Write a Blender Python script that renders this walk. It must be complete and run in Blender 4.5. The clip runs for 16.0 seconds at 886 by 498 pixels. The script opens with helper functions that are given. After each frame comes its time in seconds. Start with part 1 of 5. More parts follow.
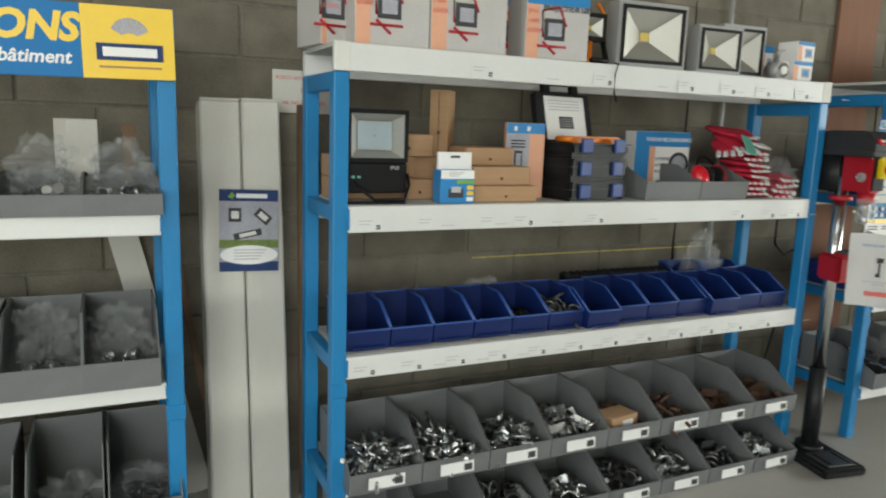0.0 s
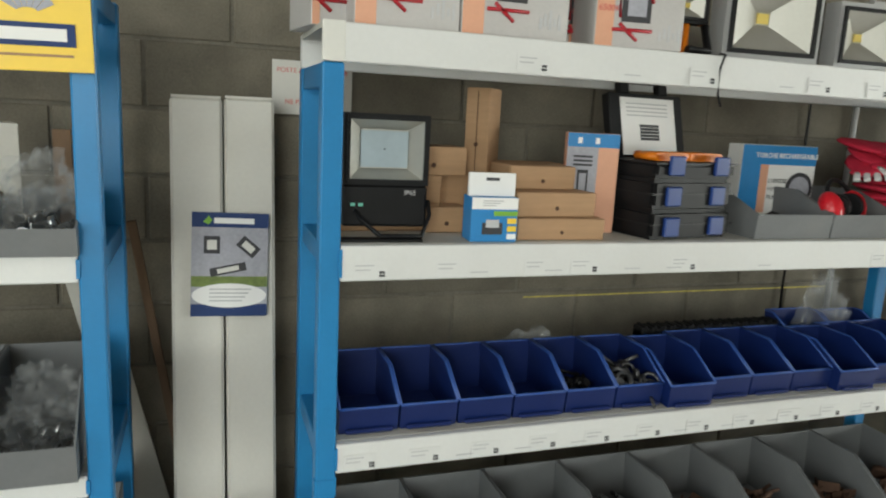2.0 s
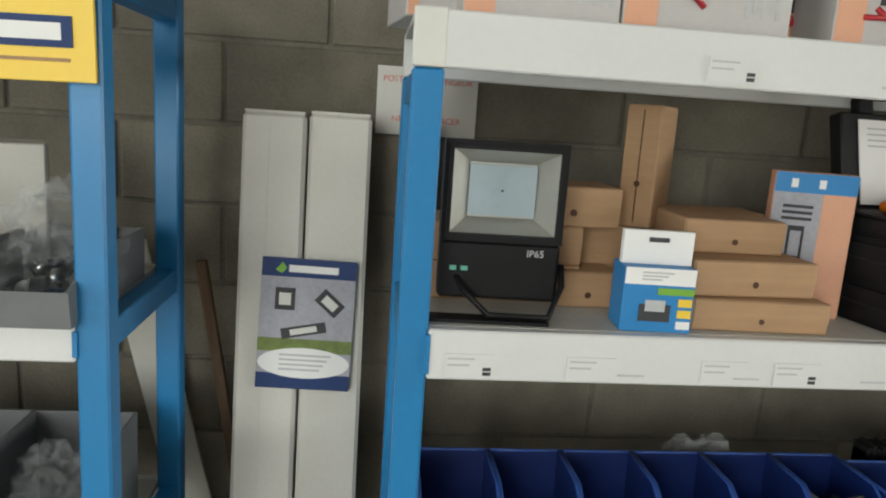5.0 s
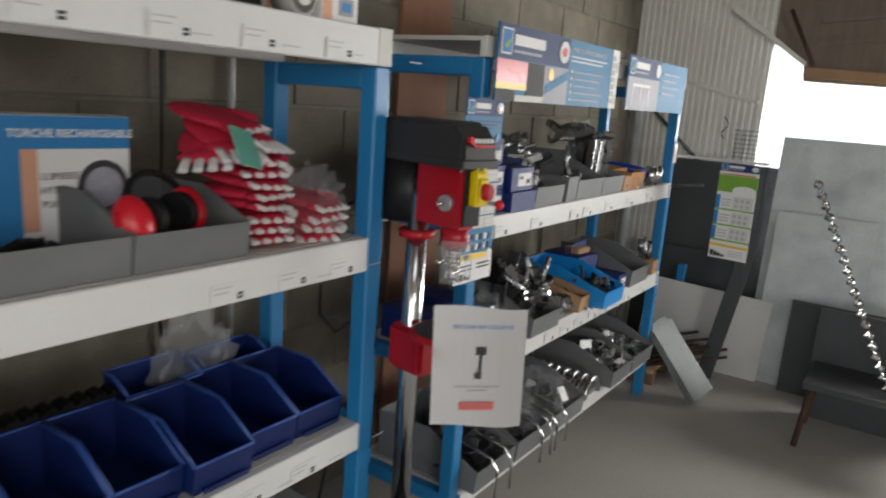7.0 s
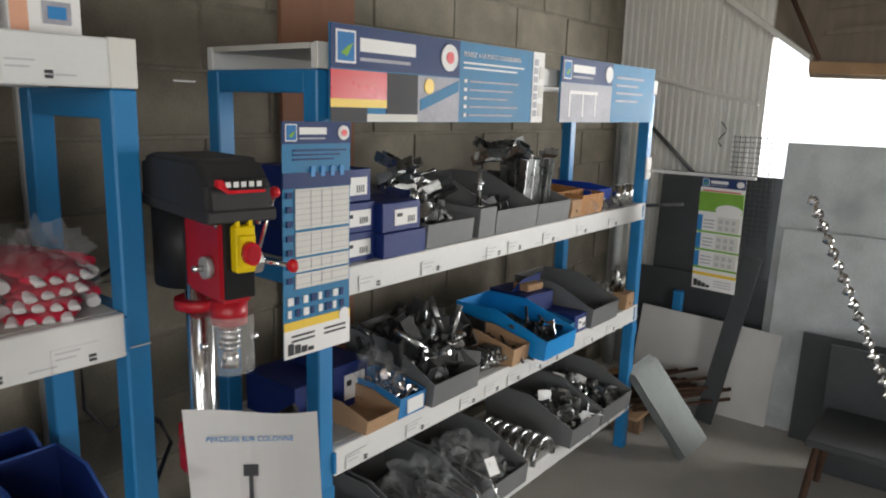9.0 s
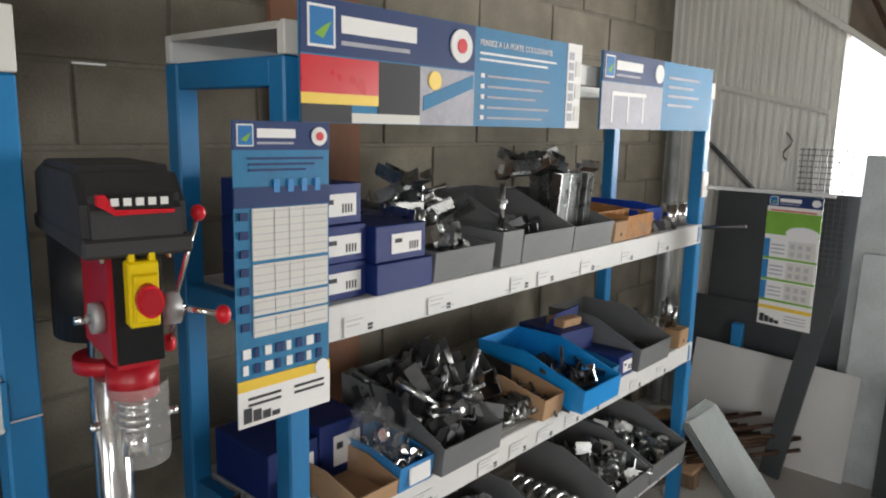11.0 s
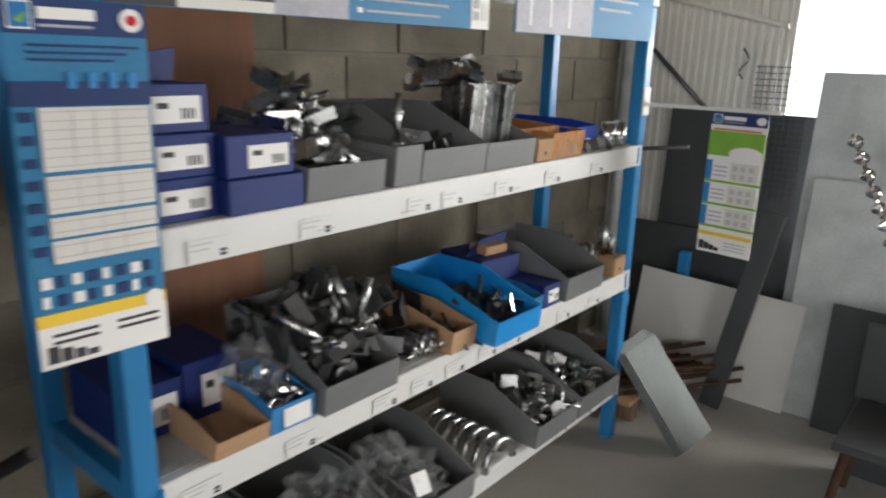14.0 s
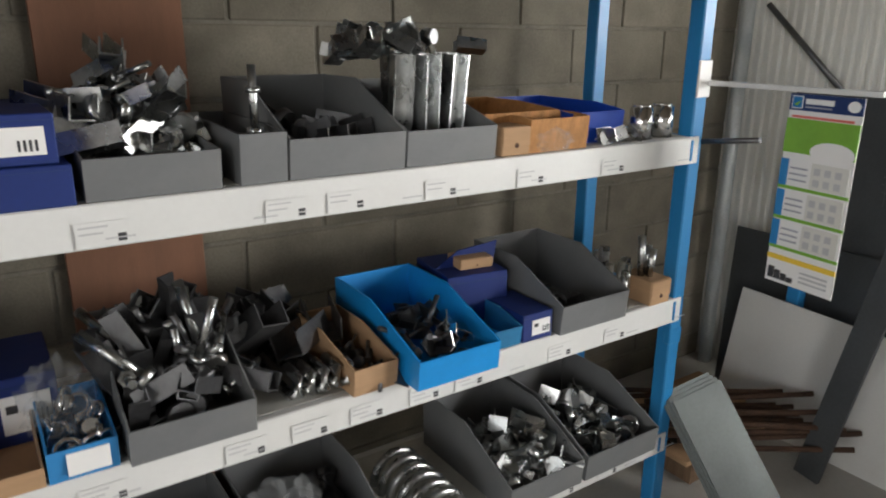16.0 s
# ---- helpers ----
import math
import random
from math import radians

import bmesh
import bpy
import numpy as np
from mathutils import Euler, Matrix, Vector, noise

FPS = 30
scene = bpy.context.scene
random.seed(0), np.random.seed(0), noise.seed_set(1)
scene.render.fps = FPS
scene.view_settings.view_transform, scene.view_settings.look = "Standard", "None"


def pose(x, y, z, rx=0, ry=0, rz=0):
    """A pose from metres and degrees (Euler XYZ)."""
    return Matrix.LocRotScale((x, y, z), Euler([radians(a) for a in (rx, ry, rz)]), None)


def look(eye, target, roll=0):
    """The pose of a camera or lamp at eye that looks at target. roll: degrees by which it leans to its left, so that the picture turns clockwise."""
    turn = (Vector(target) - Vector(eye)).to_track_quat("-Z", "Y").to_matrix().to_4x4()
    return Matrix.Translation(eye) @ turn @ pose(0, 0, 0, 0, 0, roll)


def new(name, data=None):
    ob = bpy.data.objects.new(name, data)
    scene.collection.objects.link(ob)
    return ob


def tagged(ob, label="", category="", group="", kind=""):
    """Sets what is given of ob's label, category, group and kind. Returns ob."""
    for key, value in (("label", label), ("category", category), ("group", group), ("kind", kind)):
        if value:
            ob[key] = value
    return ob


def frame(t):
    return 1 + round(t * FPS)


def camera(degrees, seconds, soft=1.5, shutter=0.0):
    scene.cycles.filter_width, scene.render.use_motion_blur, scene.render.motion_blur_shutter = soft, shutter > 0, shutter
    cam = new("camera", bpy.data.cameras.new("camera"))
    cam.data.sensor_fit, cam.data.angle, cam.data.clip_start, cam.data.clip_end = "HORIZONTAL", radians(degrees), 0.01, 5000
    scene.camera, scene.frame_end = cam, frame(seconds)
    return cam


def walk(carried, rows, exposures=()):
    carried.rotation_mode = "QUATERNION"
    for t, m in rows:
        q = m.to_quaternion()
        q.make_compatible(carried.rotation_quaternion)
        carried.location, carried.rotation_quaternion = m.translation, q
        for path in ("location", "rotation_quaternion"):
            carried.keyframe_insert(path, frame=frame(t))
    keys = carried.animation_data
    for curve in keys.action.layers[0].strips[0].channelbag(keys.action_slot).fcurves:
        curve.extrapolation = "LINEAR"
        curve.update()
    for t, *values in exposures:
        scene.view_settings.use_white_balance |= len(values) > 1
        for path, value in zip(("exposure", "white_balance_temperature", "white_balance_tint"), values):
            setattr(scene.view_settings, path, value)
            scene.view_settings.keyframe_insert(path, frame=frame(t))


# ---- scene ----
cam = camera(64.0, 16.0, 2.0, 0.5)
PATH = [
    (0, (-0.639, -2.173, 1.487), (0.205, -0.392, 1.147), 2.0),
    (0.5, (-0.590, -2.073, 1.487), (0.167, -0.253, 1.152), 2.1),
    (1, (-0.455, -2.008, 1.505), (0.232, -0.170, 1.118), 3.3),
    (1.5, (-0.258, -1.847, 1.489), (0.362, 0.009, 1.079), 3.4),
    (2, (-0.256, -1.634, 1.537), (0.383, 0.225, 1.170), 2.9),
    (2.5, (-0.254, -1.447, 1.534), (0.229, 0.449, 1.123), 2.9),
    (3, (-0.141, -1.233, 1.573), (0.182, 0.698, 1.166), 4.8),
    (5.5, (-0.006, -1.124, 1.575), (0.206, 0.833, 1.218), 3.7),
    (6, (0.205, -1.235, 1.470), (1.085, 0.540, 1.205), 1.2),
    (6.5, (0.506, -1.114, 1.541), (1.972, 0.182, 1.124), 3.5),
    (7, (0.847, -1.135, 1.584), (2.472, -0.046, 1.167), 4.1),
    (7.5, (1.020, -1.121, 1.597), (2.655, -0.037, 1.209), 2.9),
    (8, (1.247, -1.191, 1.620), (2.819, -0.003, 1.276), 4.7),
    (8.5, (1.433, -1.326, 1.643), (2.955, -0.089, 1.255), 2.5),
    (9, (1.546, -1.286, 1.630), (3.089, -0.075, 1.237), 1.6),
    (11.5, (1.934, -1.087, 1.580), (3.384, 0.247, 1.232), 0.6),
    (12, (1.943, -1.086, 1.558), (3.364, 0.260, 1.150), 0.2),
    (12.5, (1.953, -1.105, 1.510), (3.350, 0.257, 1.068), -0.3),
    (13, (1.969, -1.076, 1.519), (3.363, 0.263, 1.005), -0.0),
    (13.5, (2.005, -1.080, 1.528), (3.393, 0.224, 0.984), 0.8),
    (14, (2.179, -1.139, 1.528), (3.662, 0.094, 0.997), 1.6),
    (14.5, (2.430, -1.027, 1.517), (3.945, 0.141, 0.934), 1.3),
    (15, (2.570, -1.125, 1.502), (3.999, 0.141, 0.904), 0.4),
    (15.5, (2.779, -1.096, 1.491), (4.040, 0.337, 0.905), 1.5),
    (16, (2.951, -1.268, 1.494), (4.028, 0.314, 0.913), 0.5),
]
walk(cam, [(t, look(eye, target, roll)) for t, eye, target, roll in PATH],
     exposures=[(0, 0.16, 6500, 0), (5.5, 0.1, 6500, 3), (7, -0.2, 6500, 9), (11.5, 0.05, 6500, 9), (16, 0.05, 6500, 9)])

# ---- world and light ----
world = bpy.data.worlds.new("world")
scene.world = world
world.use_nodes = True
wn = world.node_tree
sky = wn.nodes.new("ShaderNodeTexSky")
sky.sky_type = "NISHITA"
sky.sun_disc = False
sky.sun_elevation, sky.sun_rotation = radians(48), radians(200)
wn.links.new(sky.outputs[0], wn.nodes["Background"].inputs[0])
wn.nodes["Background"].inputs[1].default_value = 0.10


def area_lamp(name, m, sx, sy, watts, colour=(1, 0.98, 0.95)):
    d = bpy.data.lights.new(name, "AREA")
    d.shape, d.size, d.size_y, d.energy, d.color = "RECTANGLE", sx, sy, watts, colour
    ob = new(name, d)
    ob.matrix_world = m
    return ob


area_lamp("door_daylight", look((-2.7, -6.6, 2.2), (-0.8, 0, 1.1)), 2.6, 3.0, 185)
area_lamp("skylight_daylight", look((-0.7, -2.6, 3.72), (-0.7, -2.2, 0)), 2.0, 1.0, 10)
# added fill along the aisle, brightens the end wall and the hanging sheet
area_lamp("west_door_daylight", look((-4.95, -2.6, 1.9), (3, -1.6, 1.2)), 3.2, 2.8, 85)
# weak added fill for the second unit; the south wall is closed here
area_lamp("bay_daylight", look((4.6, -6.85, 2.2), (4.9, 0, 0.8)), 3.0, 3.0, 5)
area_lamp("yard_daylight", look((6.5, -1.9, 1.3), (4.4, -0.9, 0.2)), 2.6, 0.9, 190)


# ---- materials ----
def mat(name, colour, rough=0.6, metal=0.0, vary=0.12, scale=9.0, bump=0.08, fine=90.0, spots=0.0, spot_colour=(0.1, 0.08, 0.06), per_piece=0.0, stretch=(1, 1, 1), spec=0.5, placed=False):
    """Paint or material with grain at two scales, wear spots and fine relief."""
    m = bpy.data.materials.new(name)
    m.use_nodes = True
    n, l = m.node_tree.nodes, m.node_tree.links
    b = n["Principled BSDF"]
    b.inputs["Roughness"].default_value, b.inputs["Metallic"].default_value = rough, metal
    b.inputs["Specular IOR Level"].default_value = spec
    tc = n.new("ShaderNodeTexCoord")
    mp = n.new("ShaderNodeMapping")
    mp.inputs["Scale"].default_value = stretch
    l.new(n.new("ShaderNodeNewGeometry").outputs["Position"] if placed else tc.outputs["Object"], mp.inputs[0])
    coarse, small = n.new("ShaderNodeTexNoise"), n.new("ShaderNodeTexNoise")
    for t, s in ((coarse, scale), (small, fine)):
        t.inputs["Scale"].default_value = s
        t.inputs["Detail"].default_value = 5
        l.new(mp.outputs[0], t.inputs["Vector"])
    mix = n.new("ShaderNodeMath")
    mix.operation = "MULTIPLY_ADD"
    mix.inputs[1].default_value = 0.65
    l.new(coarse.outputs[0], mix.inputs[0])
    half = n.new("ShaderNodeMath")
    half.operation = "MULTIPLY"
    half.inputs[1].default_value = 0.35
    l.new(small.outputs[0], half.inputs[0])
    l.new(half.outputs[0], mix.inputs[2])
    ramp = n.new("ShaderNodeValToRGB")
    e = ramp.color_ramp.elements
    e[0].position, e[1].position = 0.3, 0.7
    e[0].color = (*[max(0, c * (1 - vary)) for c in colour], 1)
    e[1].color = (*[min(1, c * (1 + vary)) for c in colour], 1)
    l.new(mix.outputs[0], ramp.inputs[0])
    out = ramp.outputs[0]
    if spots:
        sp = n.new("ShaderNodeTexNoise")
        sp.inputs["Scale"].default_value, sp.inputs["Detail"].default_value = scale * 0.6, 8
        l.new(mp.outputs[0], sp.inputs["Vector"])
        r2 = n.new("ShaderNodeValToRGB")
        r2.color_ramp.elements[0].position, r2.color_ramp.elements[1].position = 0.52, 0.72
        l.new(sp.outputs[0], r2.inputs[0])
        k = n.new("ShaderNodeMath")
        k.operation = "MULTIPLY"
        k.inputs[1].default_value = spots
        l.new(r2.outputs[0], k.inputs[0])
        mx = n.new("ShaderNodeMixRGB")
        mx.inputs[2].default_value = (*spot_colour, 1)
        l.new(k.outputs[0], mx.inputs[0])
        l.new(out, mx.inputs[1])
        out = mx.outputs[0]
    if per_piece:
        oi = n.new("ShaderNodeObjectInfo")
        mr = n.new("ShaderNodeMapRange")
        mr.inputs[3].default_value, mr.inputs[4].default_value = 1 - per_piece, 1 + per_piece
        l.new(oi.outputs["Random"], mr.inputs[0])
        hs = n.new("ShaderNodeHueSaturation")
        l.new(mr.outputs[0], hs.inputs["Value"])
        l.new(out, hs.inputs["Color"])
        out = hs.outputs[0]
    l.new(out, b.inputs["Base Color"])
    rr = n.new("ShaderNodeMapRange")
    rr.inputs[3].default_value, rr.inputs[4].default_value = max(0.03, rough - 0.1), min(1, rough + 0.1)
    l.new(coarse.outputs[0], rr.inputs[0])
    l.new(rr.outputs[0], b.inputs["Roughness"])
    if bump:
        bp = n.new("ShaderNodeBump")
        bp.inputs["Strength"].default_value, bp.inputs["Distance"].default_value = min(1, bump * 3), 0.004
        l.new(mix.outputs[0], bp.inputs["Height"])
        l.new(bp.outputs[0], b.inputs["Normal"])
    return m


def clear(name, colour=(1, 1, 1), rough=0.08, alpha=0.3):
    """Thin clear plastic or glass film."""
    m = bpy.data.materials.new(name)
    m.use_nodes = True
    n, l = m.node_tree.nodes, m.node_tree.links
    b = n["Principled BSDF"]
    b.inputs["Base Color"].default_value = (*colour, 1)
    b.inputs["Roughness"].default_value = rough
    b.inputs["Alpha"].default_value = alpha
    tx = n.new("ShaderNodeTexNoise")
    tx.inputs["Scale"].default_value = 40
    bp = n.new("ShaderNodeBump")
    bp.inputs["Strength"].default_value, bp.inputs["Distance"].default_value = 0.5, 0.004
    l.new(tx.outputs[0], bp.inputs["Height"])
    l.new(bp.outputs[0], b.inputs["Normal"])
    return m


BLUE = mat("blue_powder_coat", (0.018, 0.20, 0.46), 0.42, vary=0.08, scale=5, bump=0.03, spots=0.25, spot_colour=(0.03, 0.13, 0.25))
WHITE = mat("white_shelf_paint", (0.70, 0.70, 0.69), 0.45, vary=0.04, scale=4, bump=0.02, spots=0.25, spot_colour=(0.58, 0.56, 0.53))
DECK = mat("worn_shelf_deck", (0.55, 0.54, 0.50), 0.65, vary=0.12, scale=6, bump=0.05, spots=0.5, spot_colour=(0.30, 0.26, 0.21))
BLOCK = mat("concrete_block", (0.185, 0.166, 0.13), 0.95, vary=0.30, scale=7, bump=0.30, fine=140, spots=0.7, spot_colour=(0.12, 0.105, 0.08), per_piece=0.14, placed=True)
MORTAR = mat("mortar", (0.175, 0.16, 0.13), 0.95, placed=True, vary=0.3, scale=14, bump=0.25)
FLOOR = mat("concrete_floor", (0.43, 0.415, 0.385), 0.55, vary=0.10, scale=2.2, bump=0.05, fine=60, spots=0.4, spot_colour=(0.32, 0.30, 0.27))
GREYBIN = mat("grey_polypropylene", (0.15, 0.155, 0.16), 0.55, vary=0.08, scale=12, bump=0.03, spots=0.3, spot_colour=(0.21, 0.205, 0.20))
# navy darkened to hold the shade inside the bins
BLUEBIN = mat("navy_plastic", (0.005, 0.017, 0.105), 0.42, vary=0.1, scale=12, bump=0.02, spots=0.2, spot_colour=(0.03, 0.05, 0.16))
# lit copy of the bin navy, so the rims stand out
BLUERIM = mat("lit_navy_rim", (0.03, 0.085, 0.33), 0.5, vary=0.2, scale=25, bump=0.02)
AZURE = mat("azure_plastic", (0.01, 0.26, 0.66), 0.4, vary=0.08, scale=10, bump=0.02)
CARD = mat("brown_cardboard", (0.42, 0.26, 0.145), 0.85, vary=0.10, scale=10, bump=0.05, stretch=(1, 1, 8), spots=0.2, spot_colour=(0.34, 0.2, 0.11))
OSB = mat("printed_brown_carton", (0.42, 0.20, 0.07), 0.8, vary=0.35, scale=14, bump=0.05, stretch=(3, 1, 1))
BOARD = mat("reddish_plywood", (0.24, 0.115, 0.07), 0.8, vary=0.14, scale=5, bump=0.05, stretch=(5, 5, 0.6))
PLANK = mat("weathered_wood", (0.16, 0.10, 0.06), 0.85, vary=0.3, scale=8, bump=0.15, stretch=(6, 6, 0.7))
TUBEW = mat("offwhite_carton", (0.62, 0.60, 0.55), 0.75, vary=0.06, scale=4, bump=0.05, spots=0.3, spot_colour=(0.46, 0.43, 0.37))
ZINC = mat("zinc_plated_steel", (0.46, 0.47, 0.47), 0.28, 1.0, vary=0.35, scale=20, bump=0.03, spots=0.25, spot_colour=(0.30, 0.27, 0.22))
DARKSTEEL = mat("dark_oiled_steel", (0.13, 0.13, 0.135), 0.42, 0.8, vary=0.3, scale=15, bump=0.06)
RUST = mat("rusty_steel", (0.085, 0.045, 0.028), 0.85, 0.2, vary=0.4, scale=18, bump=0.15)
GALV = mat("galvanised_sheet", (0.56, 0.59, 0.60), 0.45, 0.25, vary=0.18, scale=6, bump=0.03, spots=0.8, spot_colour=(0.34, 0.37, 0.385))
PLATE = mat("dull_zinc_plate", (0.17, 0.19, 0.19), 0.5, 0.3, vary=0.15, scale=8, bump=0.03, spots=0.5, spot_colour=(0.22, 0.25, 0.25))
CORRU = mat("corrugated_steel_paint", (0.78, 0.77, 0.73), 0.40, 0.15, vary=0.08, scale=3, bump=0.02, spots=0.3, spot_colour=(0.40, 0.385, 0.35))
DARKSHEET = mat("dark_steel_sheet", (0.075, 0.08, 0.085), 0.55, 0.4, vary=0.2, scale=4, bump=0.04, spots=0.4, spot_colour=(0.13, 0.13, 0.13))
CHROME = mat("polished_steel", (0.72, 0.72, 0.72), 0.14, 1.0, vary=0.05, scale=30, bump=0.01)
ALU = mat("reflector_aluminium", (0.50, 0.49, 0.45), 0.5, 0.7, vary=0.05, scale=20, bump=0.02)
SILVER = mat("silver_paint", (0.42, 0.42, 0.42), 0.45, 0.3, vary=0.05, scale=20, bump=0.02)
BLACK = mat("black_plastic", (0.009, 0.009, 0.010), 0.5, spec=0.25, vary=0.2, scale=20, bump=0.03)
BLACKM = mat("black_cast_metal", (0.014, 0.014, 0.015), 0.45, spec=0.3, vary=0.2, scale=14, bump=0.08)
RED = mat("red_paint", (0.42, 0.010, 0.022), 0.35, vary=0.1, scale=12, bump=0.02)
REDP = mat("red_plastic", (0.60, 0.012, 0.025), 0.3, vary=0.06, scale=18, bump=0.02)
YEL = mat("yellow_plastic", (0.80, 0.58, 0.0), 0.4, vary=0.05, scale=20, bump=0.02)
ORANGE = mat("orange_plastic", (0.75, 0.20, 0.01), 0.4, vary=0.1, scale=20, bump=0.02)
PAPER = mat("white_paper", (0.82, 0.81, 0.80), 0.7, vary=0.02, scale=8, bump=0.02)
BOXGREY = mat("printed_carton_white", (0.52, 0.50, 0.49), 0.55, vary=0.08, scale=6, bump=0.01)
CREAM = mat("cream_label", (0.68, 0.67, 0.63), 0.7, vary=0.03, scale=10, bump=0.01)
INK = mat("black_ink", (0.045, 0.045, 0.05), 0.7, vary=0.1, bump=0)
GREYINK = mat("grey_print", (0.50, 0.50, 0.51), 0.7, vary=0.1, bump=0)
REDINK = mat("red_print", (0.65, 0.16, 0.14), 0.7, vary=0.1, bump=0)
CYAN = mat("poster_blue", (0.022, 0.18, 0.36), 0.64, vary=0.14, scale=10, bump=0.01)
NAVY = mat("poster_navy", (0.008, 0.032, 0.13), 0.64, vary=0.08, scale=10, bump=0.01)
SIGNBLUE = mat("sign_blue", (0.01, 0.16, 0.42), 0.64, vary=0.05, scale=8, bump=0.01)
SIGNYEL = mat("sign_yellow", (0.85, 0.58, 0.06), 0.45, vary=0.04, scale=8, bump=0.01)
GREEN = mat("poster_green", (0.20, 0.42, 0.05), 0.645, vary=0.12, scale=12, bump=0.01)
OLIVE = mat("poster_meadow", (0.15, 0.20, 0.05), 0.6, vary=0.3, scale=30, bump=0)
TEAL = mat("teal_tag", (0.16, 0.48, 0.38), 0.6, vary=0.08, bump=0.01)
SKYGREY = mat("poster_sky_grey", (0.38, 0.38, 0.43), 0.645, vary=0.25, scale=7, bump=0.01)
SALMON = mat("salmon_print", (0.72, 0.38, 0.25), 0.6, vary=0.06, bump=0.01)
BOXBLUE = mat("box_blue_print", (0.03, 0.22, 0.52), 0.5, vary=0.08, scale=12, bump=0.01)
BOXNAVY = mat("box_navy_print", (0.005, 0.022, 0.15), 0.6, vary=0.12, scale=9, bump=0.03)
LATCH = mat("latch_blue_plastic", (0.004, 0.035, 0.19), 0.5, vary=0.08, scale=15, bump=0.02)
COVER = mat("charcoal_moulded_plastic", (0.032, 0.032, 0.034), 0.55, vary=0.15, scale=18, bump=0.12, fine=260)
GLOVE = mat("knit_glove_red", (0.50, 0.012, 0.045), 0.85, vary=0.15, scale=30, bump=0.2)
GLOVEW = mat("knit_glove_white", (0.72, 0.70, 0.70), 0.85, vary=0.08, scale=30, bump=0.2)
ROOF = mat("fibre_cement_roof", (0.20, 0.165, 0.13), 0.9, vary=0.2, scale=4, bump=0.1, stretch=(1, 6, 1))
WOODF = mat("fascia_wood", (0.36, 0.22, 0.12), 0.8, vary=0.2, scale=6, bump=0.1)
PLAIN = mat("plain_wall_paint", (0.52, 0.51, 0.48), 0.8, vary=0.06, scale=2, bump=0.05)
FILM = clear("clear_film", (0.62, 0.64, 0.65), 0.08, 0.10)
GUARD = clear("clear_guard", (0.85, 0.86, 0.84), 0.06, 0.22)
LEDGLASS = mat("led_panel_glass", (0.42, 0.50, 0.55), 0.15, vary=0.05, scale=30, bump=0)
LEDYEL = mat("led_chip_yellow", (0.80, 0.62, 0.16), 0.4, vary=0.05, bump=0)
GOLD = mat("brass_tint", (0.45, 0.36, 0.16), 0.35, 0.9, vary=0.2, bump=0.02)


# ---- mesh helpers ----
def box_bm(bm, x0, x1, y0, y1, z0, z1, m=None):
    v = [bm.verts.new((x, y, z)) for x in (x0, x1) for y in (y0, y1) for z in (z0, z1)]
    if m is not None:
        for q in v:
            q.co = m @ q.co
    for f in ((0, 1, 3, 2), (4, 6, 7, 5), (0, 4, 5, 1), (2, 3, 7, 6), (0, 2, 6, 4), (1, 5, 7, 3)):
        bm.faces.new([v[i] for i in f])
    return v


def box(x0, x1, y0, y1, z0, z1, bevel=0.0, seg=1):
    bm = bmesh.new()
    box_bm(bm, x0, x1, y0, y1, z0, z1)
    if bevel:
        bmesh.ops.bevel(bm, geom=bm.edges[:], offset=bevel, segments=seg, affect="EDGES", clamp_overlap=True)
    return bm


def prism(points, d0, d1, axis="x"):
    """A solid from a profile: points in the two other axes, drawn out along axis from d0 to d1."""
    bm = bmesh.new()
    prism_bm(bm, points, d0, d1, axis)
    return bm


def prism_bm(bm, points, d0, d1, axis="x", m=None):
    def at(p, d):
        q = Vector({"x": (d, p[0], p[1]), "y": (p[0], d, p[1]), "z": (p[0], p[1], d)}[axis])
        return m @ q if m is not None else q
    a = [bm.verts.new(at(p, d0)) for p in points]
    b = [bm.verts.new(at(p, d1)) for p in points]
    fs = [bm.faces.new(a), bm.faces.new(b[::-1])]
    for i in range(len(points)):
        j = (i + 1) % len(points)
        fs.append(bm.faces.new((a[i], b[i], b[j], a[j])))
    bmesh.ops.recalc_face_normals(bm, faces=fs)


def rod_bm(bm, a, b, r, n=10, r2=None):
    a, b = Vector(a), Vector(b)
    q = (b - a).to_track_quat("Z", "Y").to_matrix()
    rings = []
    for c, rad in ((a, r), (b, r if r2 is None else r2)):
        rings.append([bm.verts.new(c + q @ Vector((rad * math.cos(k * math.tau / n), rad * math.sin(k * math.tau / n), 0))) for k in range(n)])
    for k in range(n):
        f = bm.faces.new((rings[0][k], rings[0][(k + 1) % n], rings[1][(k + 1) % n], rings[1][k]))
        f.smooth = True
    bm.faces.new(rings[0][::-1])
    bm.faces.new(rings[1])


def rod(a, b, r, n=14, r2=None):
    bm = bmesh.new()
    rod_bm(bm, a, b, r, n, r2)
    return bm


def tube_path(pts, r, n=8):
    bm = bmesh.new()
    path_bm(bm, pts, r, n)
    return bm


def path_bm(bm, pts, r, n=8):
    pts = [Vector(p) for p in pts]
    last = None
    for i, p in enumerate(pts):
        d = pts[min(i + 1, len(pts) - 1)] - pts[max(i - 1, 0)]
        q = d.to_track_quat("Z", "Y").to_matrix()
        ring = [bm.verts.new(p + q @ Vector((r * math.cos(k * math.tau / n), r * math.sin(k * math.tau / n), 0))) for k in range(n)]
        if last:
            for k in range(n):
                f = bm.faces.new((last[k], last[(k + 1) % n], ring[(k + 1) % n], ring[k]))
                f.smooth = True
        else:
            bm.faces.new(ring[::-1])
        last = ring
    bm.faces.new(last)


